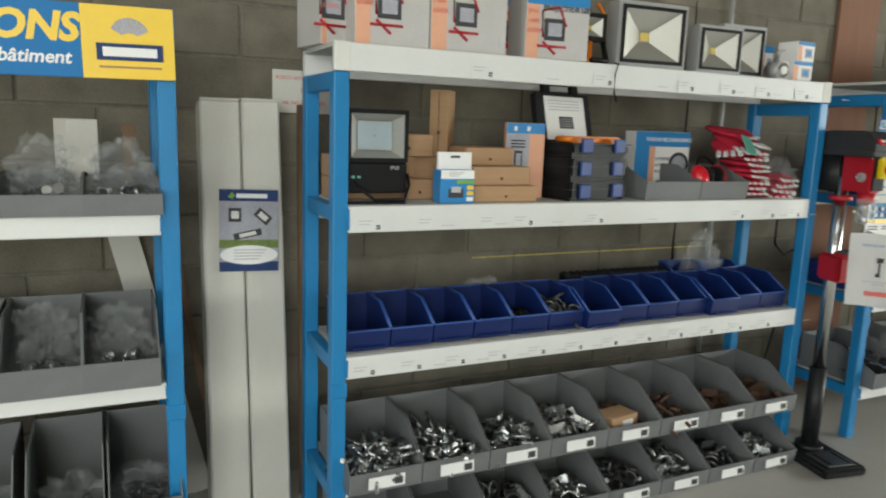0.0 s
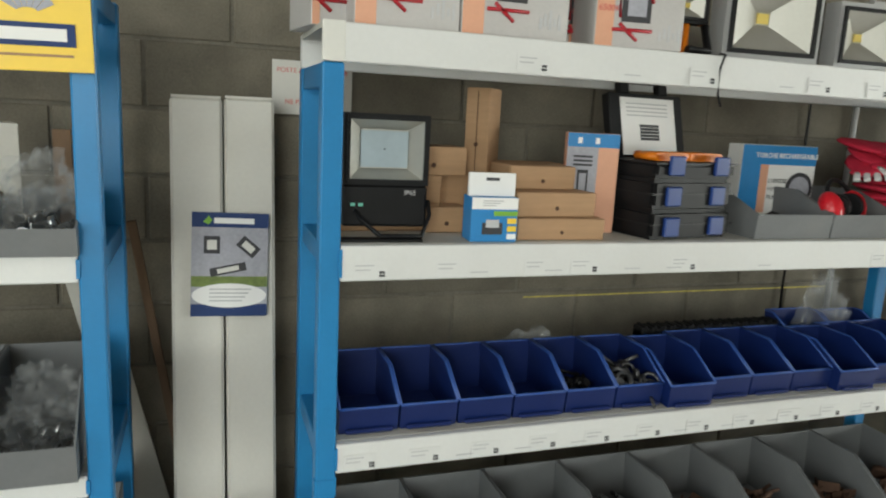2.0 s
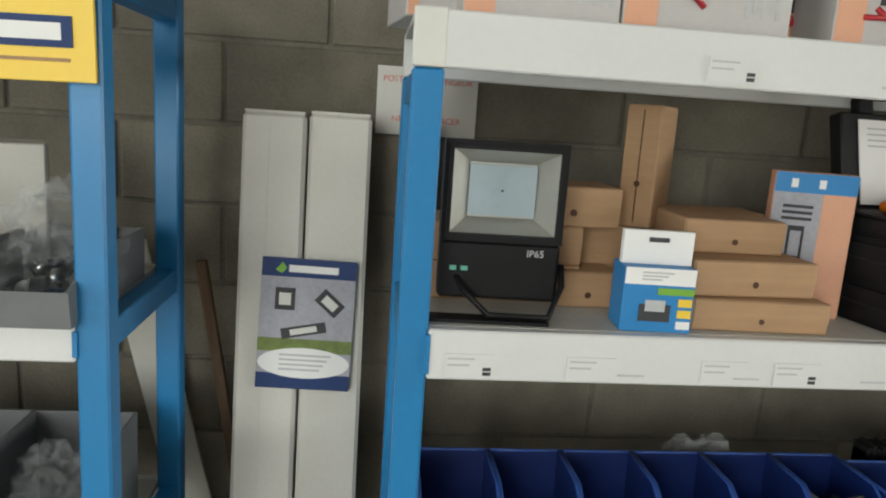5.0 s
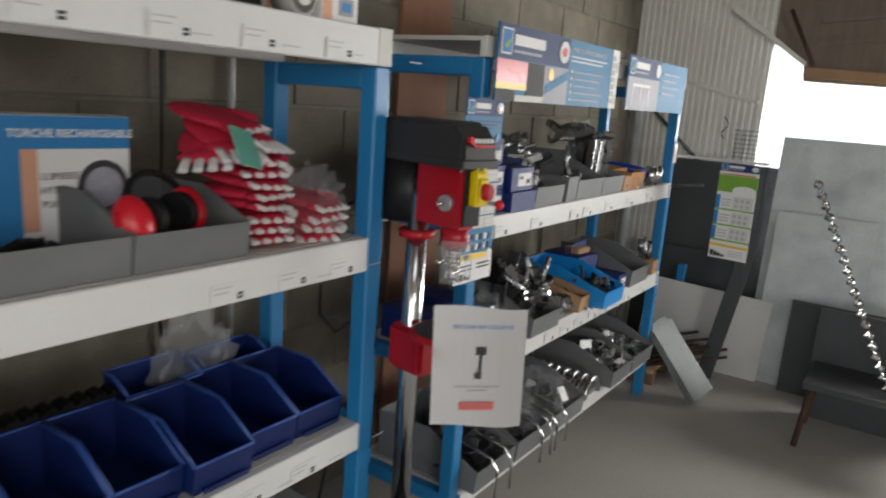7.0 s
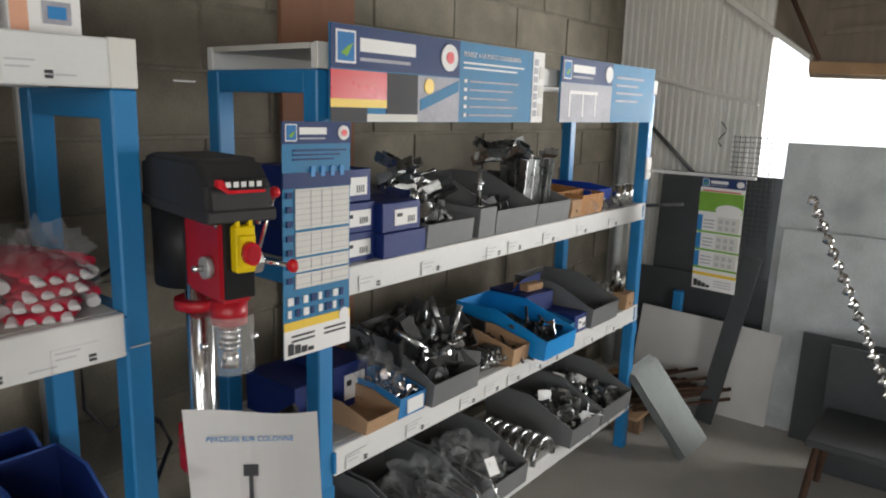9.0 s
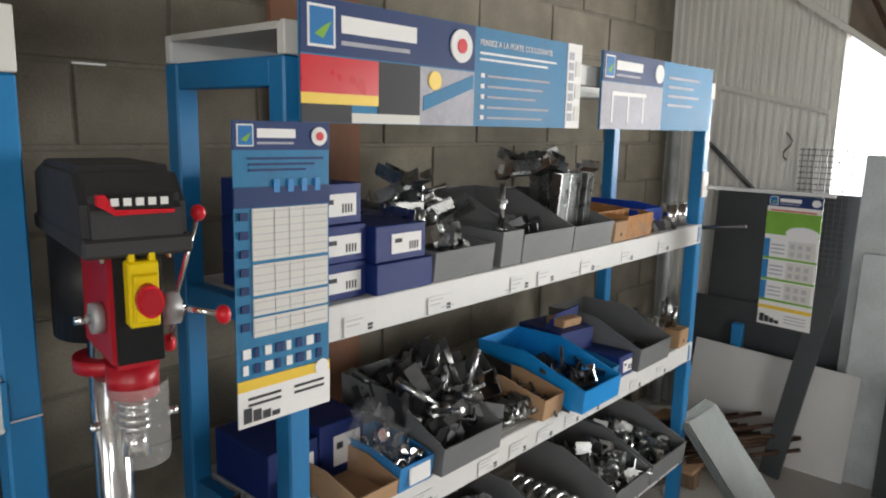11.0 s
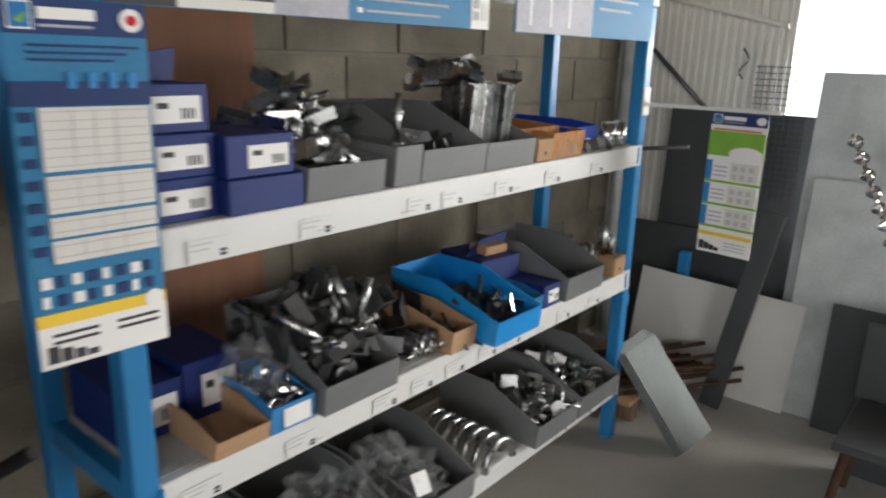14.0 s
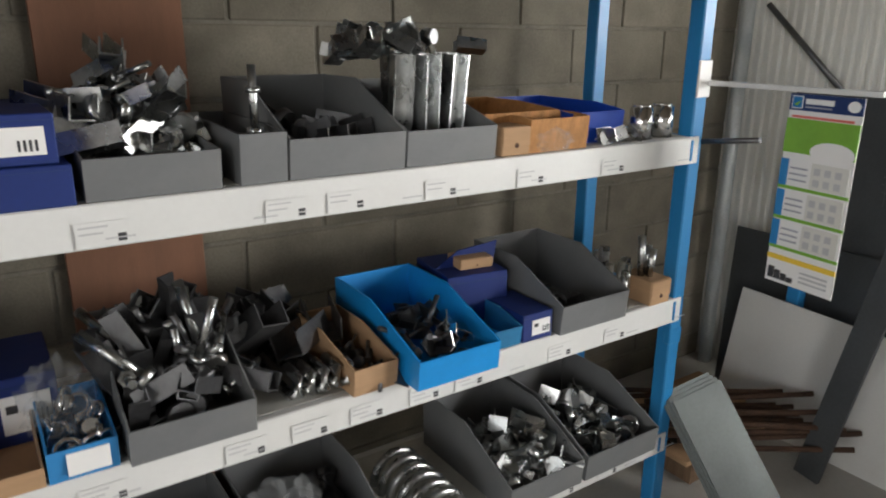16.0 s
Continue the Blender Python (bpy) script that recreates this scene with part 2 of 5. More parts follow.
def part(name, bm, material, parent=None, label="", m=None):
    me = bpy.data.meshes.new(name)
    bm.to_mesh(me)
    bm.free()
    me.materials.append(material)
    ob = new(name, me)
    if parent is not None:
        ob.parent = parent
    if m is not None:
        ob.matrix_basis = m
    if label:
        ob["label"] = label
    return ob


def thing(name, label, category, m=None, group="", kind=""):
    e = tagged(new(name), label, category, group, kind)
    if m is not None:
        e.matrix_basis = m
    return e


def single(name, bm, material, label, category, m=None, group="", kind=""):
    return tagged(part(name, bm, material, None, "", m), label, category, group, kind)


def structure(name, bm, material, label=""):
    return tagged(part(name, bm, material), label, "", "", "structure")


def words(text, size, material, parent, m, depth=0.0006, shear=0.0, align="LEFT", bold=0.0):
    """Raised lettering as a mesh, in the plane of m (x along the line, y up)."""
    c = bpy.data.curves.new("lettering", "FONT")
    c.body, c.size, c.extrude, c.shear, c.align_x, c.offset = text, size, depth, shear, align, bold
    c.resolution_u = 3
    tmp = new("lettering", c)
    me = bpy.data.meshes.new_from_object(tmp.evaluated_get(bpy.context.evaluated_depsgraph_get()))
    bpy.data.objects.remove(tmp)
    bpy.data.curves.remove(c)
    me.materials.clear()
    me.materials.append(material)
    ob = new("lettering", me)
    ob.parent, ob.matrix_basis = parent, m
    return ob


def flat(name, x0, x1, z0, z1, material, parent, proud=0.0015, y=0.0):
    """A thin printed patch on a front that faces -y."""
    return part(name, box(x0, x1, y - proud, y, z0, z1), material, parent)


def text_front(text, size, material, parent, x, z, y=-0.002, **kw):
    return words(text, size, material, parent, pose(x, y, z, 90, 0, 0), **kw)


# ---- structure ----
WALL_Y, END_X = 0.68, 5.80
structure("floor", box(-5, 12, -8, 3, -0.2, 0), FLOOR, "dusty light grey concrete floor slab")
wall_north = structure("wall_north", box(-5, END_X + 0.2, WALL_Y + 0.005, WALL_Y + 0.2, 0, 3.9), MORTAR, "bare concrete block wall with grey mortar joints")
# unseen west wall; its opening is added to hold the aisle fill
bm = bmesh.new()
for a in ((-5.2, -5, -7.2, -4.4, 0, 3.9), (-5.2, -5, -0.8, WALL_Y + 0.2, 0, 3.9), (-5.2, -5, -4.4, -0.8, 3.4, 3.9), (-5.2, -5, -4.4, -0.8, 0, 0.35)):
    box_bm(bm, *a)
structure("wall_west", bm, PLAIN, "plain rendered grey wall, unseen, with an added wide opening")
bm = bmesh.new()
for a in ((-5, 12, -7.2, -7, 0, 0.4), (-5, -4.1, -7.2, -7, 0.4, 3.9), (-1.3, 12, -7.2, -7, 0.4, 3.9), (-4.1, -1.3, -7.2, -7, 3.6, 3.9)):
    box_bm(bm, *a)
structure("wall_south", bm, PLAIN, "plain grey wall with a wide open doorway")
bm = bmesh.new()
for a in ((-5, 12, -8, -3.2, 3.9, 4.0), (-5, 12, -2.0, 3, 3.9, 4.0), (-5, -1.8, -3.2, -2.0, 3.9, 4.0), (0.4, 12, -3.2, -2.0, 3.9, 4.0)):
    box_bm(bm, *a)
structure("ceiling", bm, ROOF, "brown fibre cement roof with a skylight strip")
# ribbed end wall, open towards the yard
bm = bmesh.new()
y, ribs = WALL_Y + 0.012, []
pitch = 0.042
while y > -0.15:
    ribs += [(END_X, y), (END_X, y - 0.014), (END_X + 0.012, y - 0.021), (END_X + 0.012, y - 0.035)]
    y -= pitch
outer = [(END_X + 0.1, y), (END_X + 0.1, WALL_Y + 0.012)]
prism_bm(bm, ribs + [(END_X, y)] + outer, 0.0, 3.9, "z")
wall_east = structure("wall_east", bm, CORRU, "ribbed pale steel cladding sheet wall")
part("cladding_rail", prism([(0.66, 1.90), (-0.16, 1.70), (-0.16, 1.68), (0.66, 1.88)], END_X - 0.03, END_X - 0.002), CORRU, wall_east, "pale steel fixing rail")
part("brace_bar", rod((END_X - 0.03, 0.52, 1.62), (END_X - 0.03, 0.15, 1.28), 0.012), DARKSTEEL, wall_east, "dark steel brace bar")
part("corner_pipe", rod((END_X - 0.05, 0.60, 0), (END_X - 0.05, 0.60, 1.75), 0.03), GALV, wall_east, "grey metal downpipe")
part("cable", tube_path([(END_X - 0.012, 0.02 + 0.02 * math.sin(k), 1.45 + 0.02 * k) for k in range(8)], 0.004), DARKSTEEL, wall_east)
gable = structure("wall_gable", prism([(-0.14, 2.10), (-0.38, 1.93), (-0.39, 1.84), (-7.0, 1.60), (-7.0, 3.9), (-0.14, 3.9)], END_X + 0.02, END_X + 0.12), ROOF, "brown roof edge over the open bay")
part("rake_beam", prism([(0.05, 2.28), (-0.40, 1.95), (-0.40, 1.92), (0.05, 2.24)], END_X - 0.06, END_X + 0.01), CORRU, gable, "pale steel edge beam")
part("fascia", prism([(-0.39, 1.86), (-2.6, 1.76), (-2.6, 1.82), (-0.39, 1.92)], END_X - 0.02, END_X + 0.015), WOODF, gable, "weathered wooden fascia board")
for k in range(5):
    part("roof_rib", prism([(-0.45, 2.05 + 0.13 * k), (-2.6, 2.2 + 0.2 * k), (-2.6, 2.23 + 0.2 * k), (-0.45, 2.08 + 0.13 * k)], END_X - 0.005, END_X + 0.017), ROOF, gable)
part("steel_tie", rod((END_X - 0.08, -0.28, 2.25), (END_X - 0.08, -0.45, 1.92), 0.012), RUST, gable, "rust red steel tie")
glow = bpy.data.materials.new("overcast_sky_glow")
glow.use_nodes = True
gb = glow.node_tree.nodes["Principled BSDF"]
gb.inputs["Base Color"].default_value = (0.9, 0.92, 0.95, 1)
gb.inputs["Emission Color"].default_value = (0.94, 0.96, 1, 1)
gb.inputs["Emission Strength"].default_value = 2.2
structure("backdrop", box(11.5, 11.6, -7, 3, 0.0, 4.5), glow, "bright overcast sky outside")

# blocks of the wall, with recessed joints
block_mesh = {}


def block(x0, x1, z0, z1):
    key = (round(x1 - x0, 3), round(z1 - z0, 3))
    if key not in block_mesh:
        b = box(0, key[0], 0, 0.02, 0, key[1], 0.004)
        me = bpy.data.meshes.new("block")
        b.to_mesh(me)
        b.free()
        me.materials.append(BLOCK)
        block_mesh[key] = me
    ob = new("block", block_mesh[key])
    ob.parent = wall_north
    ob.location = (x0, WALL_Y - 0.004 + random.uniform(0, 0.004), z0)


# ---- shelving ----
def shelving(label, x0, x1, yf, yb, levels, top, group="steel shelving", lap=0.0):
    """Blue frames with white beams; levels: (deck height, beam height, beams over the posts)."""
    e = thing("shelving_unit", label, "shelving", None, group)
    w = 0.05
    for x in (x0, x1 - w):
        for ya in (yf, yb - w):
            part("post", box(x, x + w, ya, ya + w, 0, top, 0.004), BLUE, e)
        for k, (z, h, over) in enumerate(levels):
            zt = z - 0.004 if not over else z - h
            part("side_rail", box(x + 0.006, x + w - 0.006, yf + w, yb - w, zt - 0.05, zt, 0.003), BLUE, e)
        part("side_rail", box(x + 0.004, x + w - 0.004, yf + w, yb - w, top - 0.055, top - 0.005, 0.003), BLUE, e)
    for z, h, over in levels:
        a, b = (x0, x1) if over else (x0 + w + 0.001, x1 - w - 0.001)
        ya = yf - 0.004 if over or lap else yf - 0.002
        part("beam", box(a, b + (0 if over else lap), ya, ya + 0.025, z - h, z - 0.001, 0.003), WHITE, e, "white steel beam")
        part("beam", box(a, b, yb - 0.03, yb - 0.005, z - h, z - 0.001, 0.003), WHITE, e, "white steel beam")
        part("deck", box(a + 0.001, b - 0.001, ya + 0.026, yb - 0.031, z - 0.014, z - 0.0005), DECK, e, "dusty off-white shelf deck")
        if over:
            for x in (x0, x1 - w):
                part("end_cap", box(x - 0.002, x + w, ya - 0.002, ya + 0.012, z - h, z + 0.001, 0.002), CREAM, e, "cream beam end cap")
        else:
            for x in (x0 + w - 0.004, x1 - w - 0.004):
                part("beam_clip", box(x, x + 0.008, ya - 0.003, ya + 0.01, z - h + 0.01, z - 0.01), BLUE, e)
    for x in (x0, x1 - w):
        part("post_collar", box(x - 0.003, x + w + 0.003, yf - 0.003, yf + 0.02, 0.58, 0.63, 0.003), BLUE, e)
    return e


unit_a = shelving("blue steel shelving with white beams, stacked with lamps and bins", 0.0, 2.25, 0.0, 0.40, [(1.735, 0.088, True), (1.226, 0.088, False), (0.72, 0.078, False), (0.25, 0.035, False)], 1.735 - 0.089)
unit_b = shelving("blue steel shelving with white beams, full of zinc hardware", 2.69, 4.71, 0.0, 0.44, [(1.77, 0.06, True), (1.222, 0.078, False), (0.735, 0.08, False), (0.268, 0.07, False)], 1.709, lap=0.034)
unit_z = shelving("blue steel shelving with cream beams and grey bins", -2.5, -0.459, 0.0, 0.47, [(1.212, 0.062, False), (0.705, 0.052, False), (0.235, 0.05, False)], 1.78)


def shelf_label(x, z, yf=0.0, w=0.085, logo=True):
    e = thing("price_label", "small white printed shelf label on a beam", "label", pose(x, yf - 0.003, z), "shelf labels")
    part("card", box(0, w, -0.001, 0, 0, 0.042), WHITE, e)
    for k, (a, b) in enumerate(((0.005, 0.6), (0.005, 0.5), (0.3, 0.62))):
        part("print_line", box(a, a + w * b - 0.005, -0.0016, -0.001, 0.032 - k * 0.011, 0.035 - k * 0.011), GREYINK, e)
    if logo:
        for k in range(2):
            part("logo_mark", box(w - 0.020, w - 0.006, -0.0016, -0.001, 0.005 + 0.008 * k, 0.011 + 0.008 * k), INK, e)


for x in (0.50, 1.00, 1.40, 1.62, 1.82, 2.05):
    shelf_label(x - 0.03, 1.654, -0.004)
for x, lg in ((0.08, 1), (0.29, 0), (0.53, 0), (0.665, 1), (0.98, 1), (1.72, 1), (1.9, 1), (2.06, 1)):
    shelf_label(x, 1.143, logo=bool(lg))
for k in range(12):
    shelf_label(0.07 + 0.171 * k, 0.647)
for x in (2.825, 3.08, 3.405, 3.532, 3.762, 4.02, 4.30):
    shelf_label(x, 1.149, -0.004)
for x in (2.78, 3.025, 3.29, 3.43, 3.567, 3.72, 3.85, 4.15, 4.36):
    shelf_label(x, 0.662, -0.004)
for x in (4.2, 4.38):
    shelf_label(x, 0.205, -0.004)


# ---- bins ----
def bin_bm(w, d, h, lip=0.45, t=0.004, cut=0.42):
    """Open-fronted storage bin, its front at y=0 and its back at y=d; low lip, sloping side edges."""
    bm = bmesh.new()
    side = [(0, 0), (d, 0), (d + 0.006, h), (d * cut, h), (-0.008, h * lip)]
    prism_bm(bm, side, 0, t)
    prism_bm(bm, side, w - t, w)
    box_bm(bm, t, w - t, 0, d, 0, t)
    prism_bm(bm, [(d - t, 0), (d, 0), (d + 0.006, h), (d + 0.006 - t, h)], t, w - t)
    prism_bm(bm, [(0, 0), (t, 0), (t - 0.008, h * lip), (-0.008, h * lip)], t, w - t)
    bmesh.ops.remove_doubles(bm, verts=bm.verts[:], dist=1e-5)
    return bm


def rim_bm(w, d, h, lip, cut, r=0.004):
    bm = bmesh.new()
    for x in (0.0, w):
        path_bm(bm, [(x, -0.008, h * lip), (x, d * cut, h), (x, d + 0.006, h)], r, 6)
    path_bm(bm, [(0, -0.008, h * lip), (w, -0.008, h * lip)], r, 6)
    path_bm(bm, [(0, d + 0.006, h), (w, d + 0.006, h)], r, 6)
    return bm


def bolt_bm(bm, m, L, r):
    a, b = m @ Vector((0, 0, 0)), m @ Vector((0, 0, L))
    rod_bm(bm, a, b, r, 7)
    rod_bm(bm, a, m @ Vector((0, 0, -1.5 * r)), r * 2, 6)


def bracket_bm(bm, m, s):
    t = 0.0035
    box_bm(bm, -s * 0.5, s * 0.5, 0, t, 0, s * 1.2, m)
    box_bm(bm, -s * 0.5, s * 0.5, t, s * 0.8, 0, t, m)


def channel_bm(bm, m, s, L):
    t = 0.003
    box_bm(bm, -s / 2, s / 2, 0, t, 0, L, m)
    for x in (-s / 2, s / 2 - t):
        box_bm(bm, x, x + t, t, s * 0.8, 0, L, m)


def pile(name, label, cx, cy, z, w, d, h, n, kinds, material, size=0.03, group="", up=0.0, seed=1):
    """A heap of loose hardware that fills w by d by h."""
    rnd = random.Random(seed)
    bm = bmesh.new()
    for k in range(n):
        u, v = rnd.uniform(-0.5, 0.5), rnd.uniform(-0.5, 0.5)
        top = h * (1 - 1.1 * max(abs(u), abs(v)))
        p = (cx + u * w * 0.86, cy + v * d * 0.86, z + size * 0.4 + rnd.random() * max(0, top))
        tilt = rnd.uniform(0, 30) if rnd.random() < up else rnd.uniform(50, 120)
        m = pose(*p, tilt, rnd.uniform(-25, 25), rnd.uniform(0, 360))
        kind = rnd.choice(kinds)
        s = size * rnd.uniform(0.75, 1.25)
        if kind == "bolt":
            bolt_bm(bm, m, s * 2.4, s * 0.2)
        elif kind == "bracket":
            bracket_bm(bm, m, s * 1.4)
        elif kind == "channel":
            channel_bm(bm, m, s * 1.2, s * 2.6)
        elif kind == "plate":
            box_bm(bm, -s, s, -s * 0.5, s * 0.5, 0, 0.003, m)
        elif kind == "ring":
            path_bm(bm, [m @ Vector((s * math.cos(a), s * math.sin(a), 0)) for a in np.linspace(0, 5.5, 10)], s * 0.22, 6)
        else:
            rod_bm(bm, m @ Vector((0, 0, 0)), m @ Vector((0, 0, s * 0.5)), s * 0.7, 9)
    return single(name, bm, material, label, "hardware", None, group, "stuff")


def bag(name, label, cx, cy, z, w, d, h, seed, parent_mat=None):
    """A crumpled clear plastic bag."""
    bm = bmesh.new()
    bmesh.ops.create_icosphere(bm, subdivisions=4, radius=1)
    for v in bm.verts:
        n1 = noise.noise(v.co * 2.1 + Vector((seed * 7.3, 0, 0)))
        n2 = noise.noise(v.co * 4.2 + Vector((0, seed * 3.1, 0)))
        n3 = abs(noise.noise(v.co * 9.5 + Vector((seed * 1.7, 0, 3))))
        n4 = abs(noise.noise(v.co * 17.0 + Vector((2, seed * 2.3, 1))))
        q = v.co * (0.72 + 0.5 * n1 + 0.65 * abs(n2) + 0.42 * n3 + 0.2 * n4)
        q.z = max(q.z, -0.75)
        v.co = Vector((cx + q.x * w / 2, cy + q.y * d / 2, z + (q.z + 0.75) * h / 1.9))
    zmin = min(v.co.z for v in bm.verts)
    for v in bm.verts:
        v.co.z += z + 0.001 - zmin
    return single(name, bm, parent_mat or FILM, label, "plastic bag", None, "clear bags")


def storage_bin(x, y, z, w, d, h, material, label, lip=0.45, cut=0.42, rim=False, card=False, rz=0, group="storage bins"):
    e = thing("storage_bin", label, "bin", pose(x, y, z, 0, 0, rz), group)
    part("body", bin_bm(w, d, h, lip, 0.004, cut), material, e)
    if rim:
        part("rim", rim_bm(w, d, h, lip, cut), BLUERIM, e, "rim in a paler, lit navy")
        part("grip", box(w * 0.1, w * 0.9, -0.016, -0.004, h * 0.02, h * 0.1, 0.003), material, e)
    if card:
        part("label_card", box(w * 0.25, w * 0.75, -0.011, -0.009, h * lip * 0.2, h * lip * 0.75), PAPER, e, "white printed label")
        part("label_mark", box(w * 0.6, w * 0.72, -0.0125, -0.011, h * lip * 0.3, h * lip * 0.62), INK, e)
    return e


# navy bins on the third shelf
for k in range(13):
    storage_bin(0.066 + 0.163 * k, 0.055 - (0.03 if k in (6, 10) else 0), 0.7205, 0.157, 0.24, 0.14, BLUEBIN, "navy blue plastic storage bin, " + ("holding small black parts" if k in (4, 5) else "empty"), 0.5, 0.45, rim=True, group="navy bins")
pile("hardware_pile", "heap of small black plastic parts in a navy bin", 0.795, 0.16, 0.726, 0.12, 0.16, 0.06, 30, ["bolt", "nut"], BLACK, 0.022, seed=3)
pile("hardware_pile", "heap of small dark metal fittings in a navy bin", 0.96, 0.15, 0.726, 0.13, 0.18, 0.10, 45, ["ring", "nut", "bolt"], DARKSTEEL, 0.026, seed=4)
bm = bmesh.new()
for k in range(46):
    x = 1.13 + k * 0.0125
    box_bm(bm, x, x + 0.009, 0.31, 0.36, 0.7205, 0.875 + 0.006 * math.sin(k * 2.1))
box_bm(bm, 1.13, 1.70, 0.315, 0.355, 0.7205, 0.86)
single("chain_guide", bm, BLACK, "black ribbed plastic strip behind the navy bins", "plastic strip")
storage_bin(1.72, 0.30, 0.7205, 0.2, 0.09, 0.17, BLUEBIN, "navy blue plastic bin behind the front row", 0.8, 0.6, rim=True, group="navy bins")
storage_bin(1.95, 0.31, 0.7205, 0.2, 0.08, 0.16, BLUEBIN, "navy blue plastic bin behind the front row", 0.8, 0.6, rim=True, group="navy bins")
bag("plastic_bag", "crumpled clear plastic bag beside navy bins", 1.93, 0.335, 0.7205, 0.20, 0.06, 0.33, 2)
bag("plastic_bag", "flat clear plastic bag on the white shelf", 0.74, 0.345, 0.7205, 0.2, 0.06, 0.16, 5)

# grey bins on the low shelf and on the floor
kinds4 = [(["bolt"], ZINC, 70), (["bolt", "nut"], ZINC, 60), (["plate", "nut", "bolt"], ZINC, 40), (["bolt", "plate"], ZINC, 50), (["plate"], RUST, 20), (["bolt"], RUST, 25), (["plate"], RUST, 18), (["plate", "nut"], RUST, 25)]
for k in range(8):
    x = 0.045 + 0.2685 * k
    storage_bin(x, -0.06, 0.2505, 0.264, 0.36, 0.185, GREYBIN, "grey folded plastic bin of loose fasteners on a shelf", 0.42, 0.45, card=True, group="grey bins")
    kd, mt, n = kinds4[k]
    pile("hardware_pile", "heap of loose " + ("rusty plates" if mt is RUST else "bright zinc bolts and fittings") + " in a grey bin", x + 0.132, 0.08, 0.255, 0.21, 0.24, 0.08 if k > 3 else 0.11, int(n * 1.5), kd, mt, 0.034, seed=20 + k)
    storage_bin(x + 0.005, -0.09, 0.001, 0.262, 0.36, 0.17, GREYBIN, "grey folded plastic bin of fittings on the floor", 0.42, 0.45, card=True, group="grey bins")
    if k > 1:
        pile("hardware_pile", "heap of dark and zinc fittings in a grey bin", x + 0.135, 0.05, 0.005, 0.2, 0.24, 0.09, 45, ["plate", "bolt", "ring"], ZINC if k % 2 else DARKSTEEL, 0.03, seed=40 + k)
e = thing("carton", "small open cardboard carton in a grey bin", "box", pose(1.16, -0.03, 0.262, 0, 0, 8))
part("body", box(0, 0.15, 0, 0.10, 0, 0.085, 0.003), CARD, e)
part("label_card", box(0.06, 0.12, -0.002, 0, 0.02, 0.065), PAPER, e, "white label")


# ---- cartons ----
def carton(x, y, z, w, d, h, rz=0, label="closed brown cardboard box on a shelf", material=None, group="brown cartons"):
    e = thing("carton", label, "box", pose(x, y, z, 0, 0, rz), group)
    part("body", box(0, w, 0, d, 0, h, 0.003), material or CARD, e)
    part("flap", box(0.002, w - 0.002, -0.0025, 0, h * 0.35, h - 0.002), material or CARD, e)
    part("thumb_hole", rod((w / 2, -0.0035, h * 0.36), (w / 2, -0.0028, h * 0.36), min(w, h) * 0.09), RUST, e)
    return e


S2 = 1.2265
carton(0.06, 0.20, S2, 0.30, 0.16, 0.075)
carton(0.06, 0.20, S2 + 0.076, 0.30, 0.16, 0.075)
carton(0.24, 0.20, S2 + 0.152, 0.19, 0.15, 0.078)
carton(0.31, 0.17, S2, 0.12, 0.19, 0.07)
carton(0.525, 0.045, S2, 0.255, 0.20, 0.058, -2)
carton(0.525, 0.06, S2 + 0.059, 0.24, 0.20, 0.066, 2)
carton(0.53, 0.13, S2 + 0.126, 0.2, 0.15, 0.064)
carton(0.54, 0.26, S2, 0.22, 0.10, 0.19)
e = carton(0.45, 0.28, S2 + 0.15, 0.07, 0.115, 0.245, -38, "tall brown cardboard box standing on end")
carton(0.36, 0.265, S2, 0.14, 0.12, 0.149)
part("seam", box(0.034, 0.036, -0.004, -0.0025, 0.01, 0.235), RUST, e)


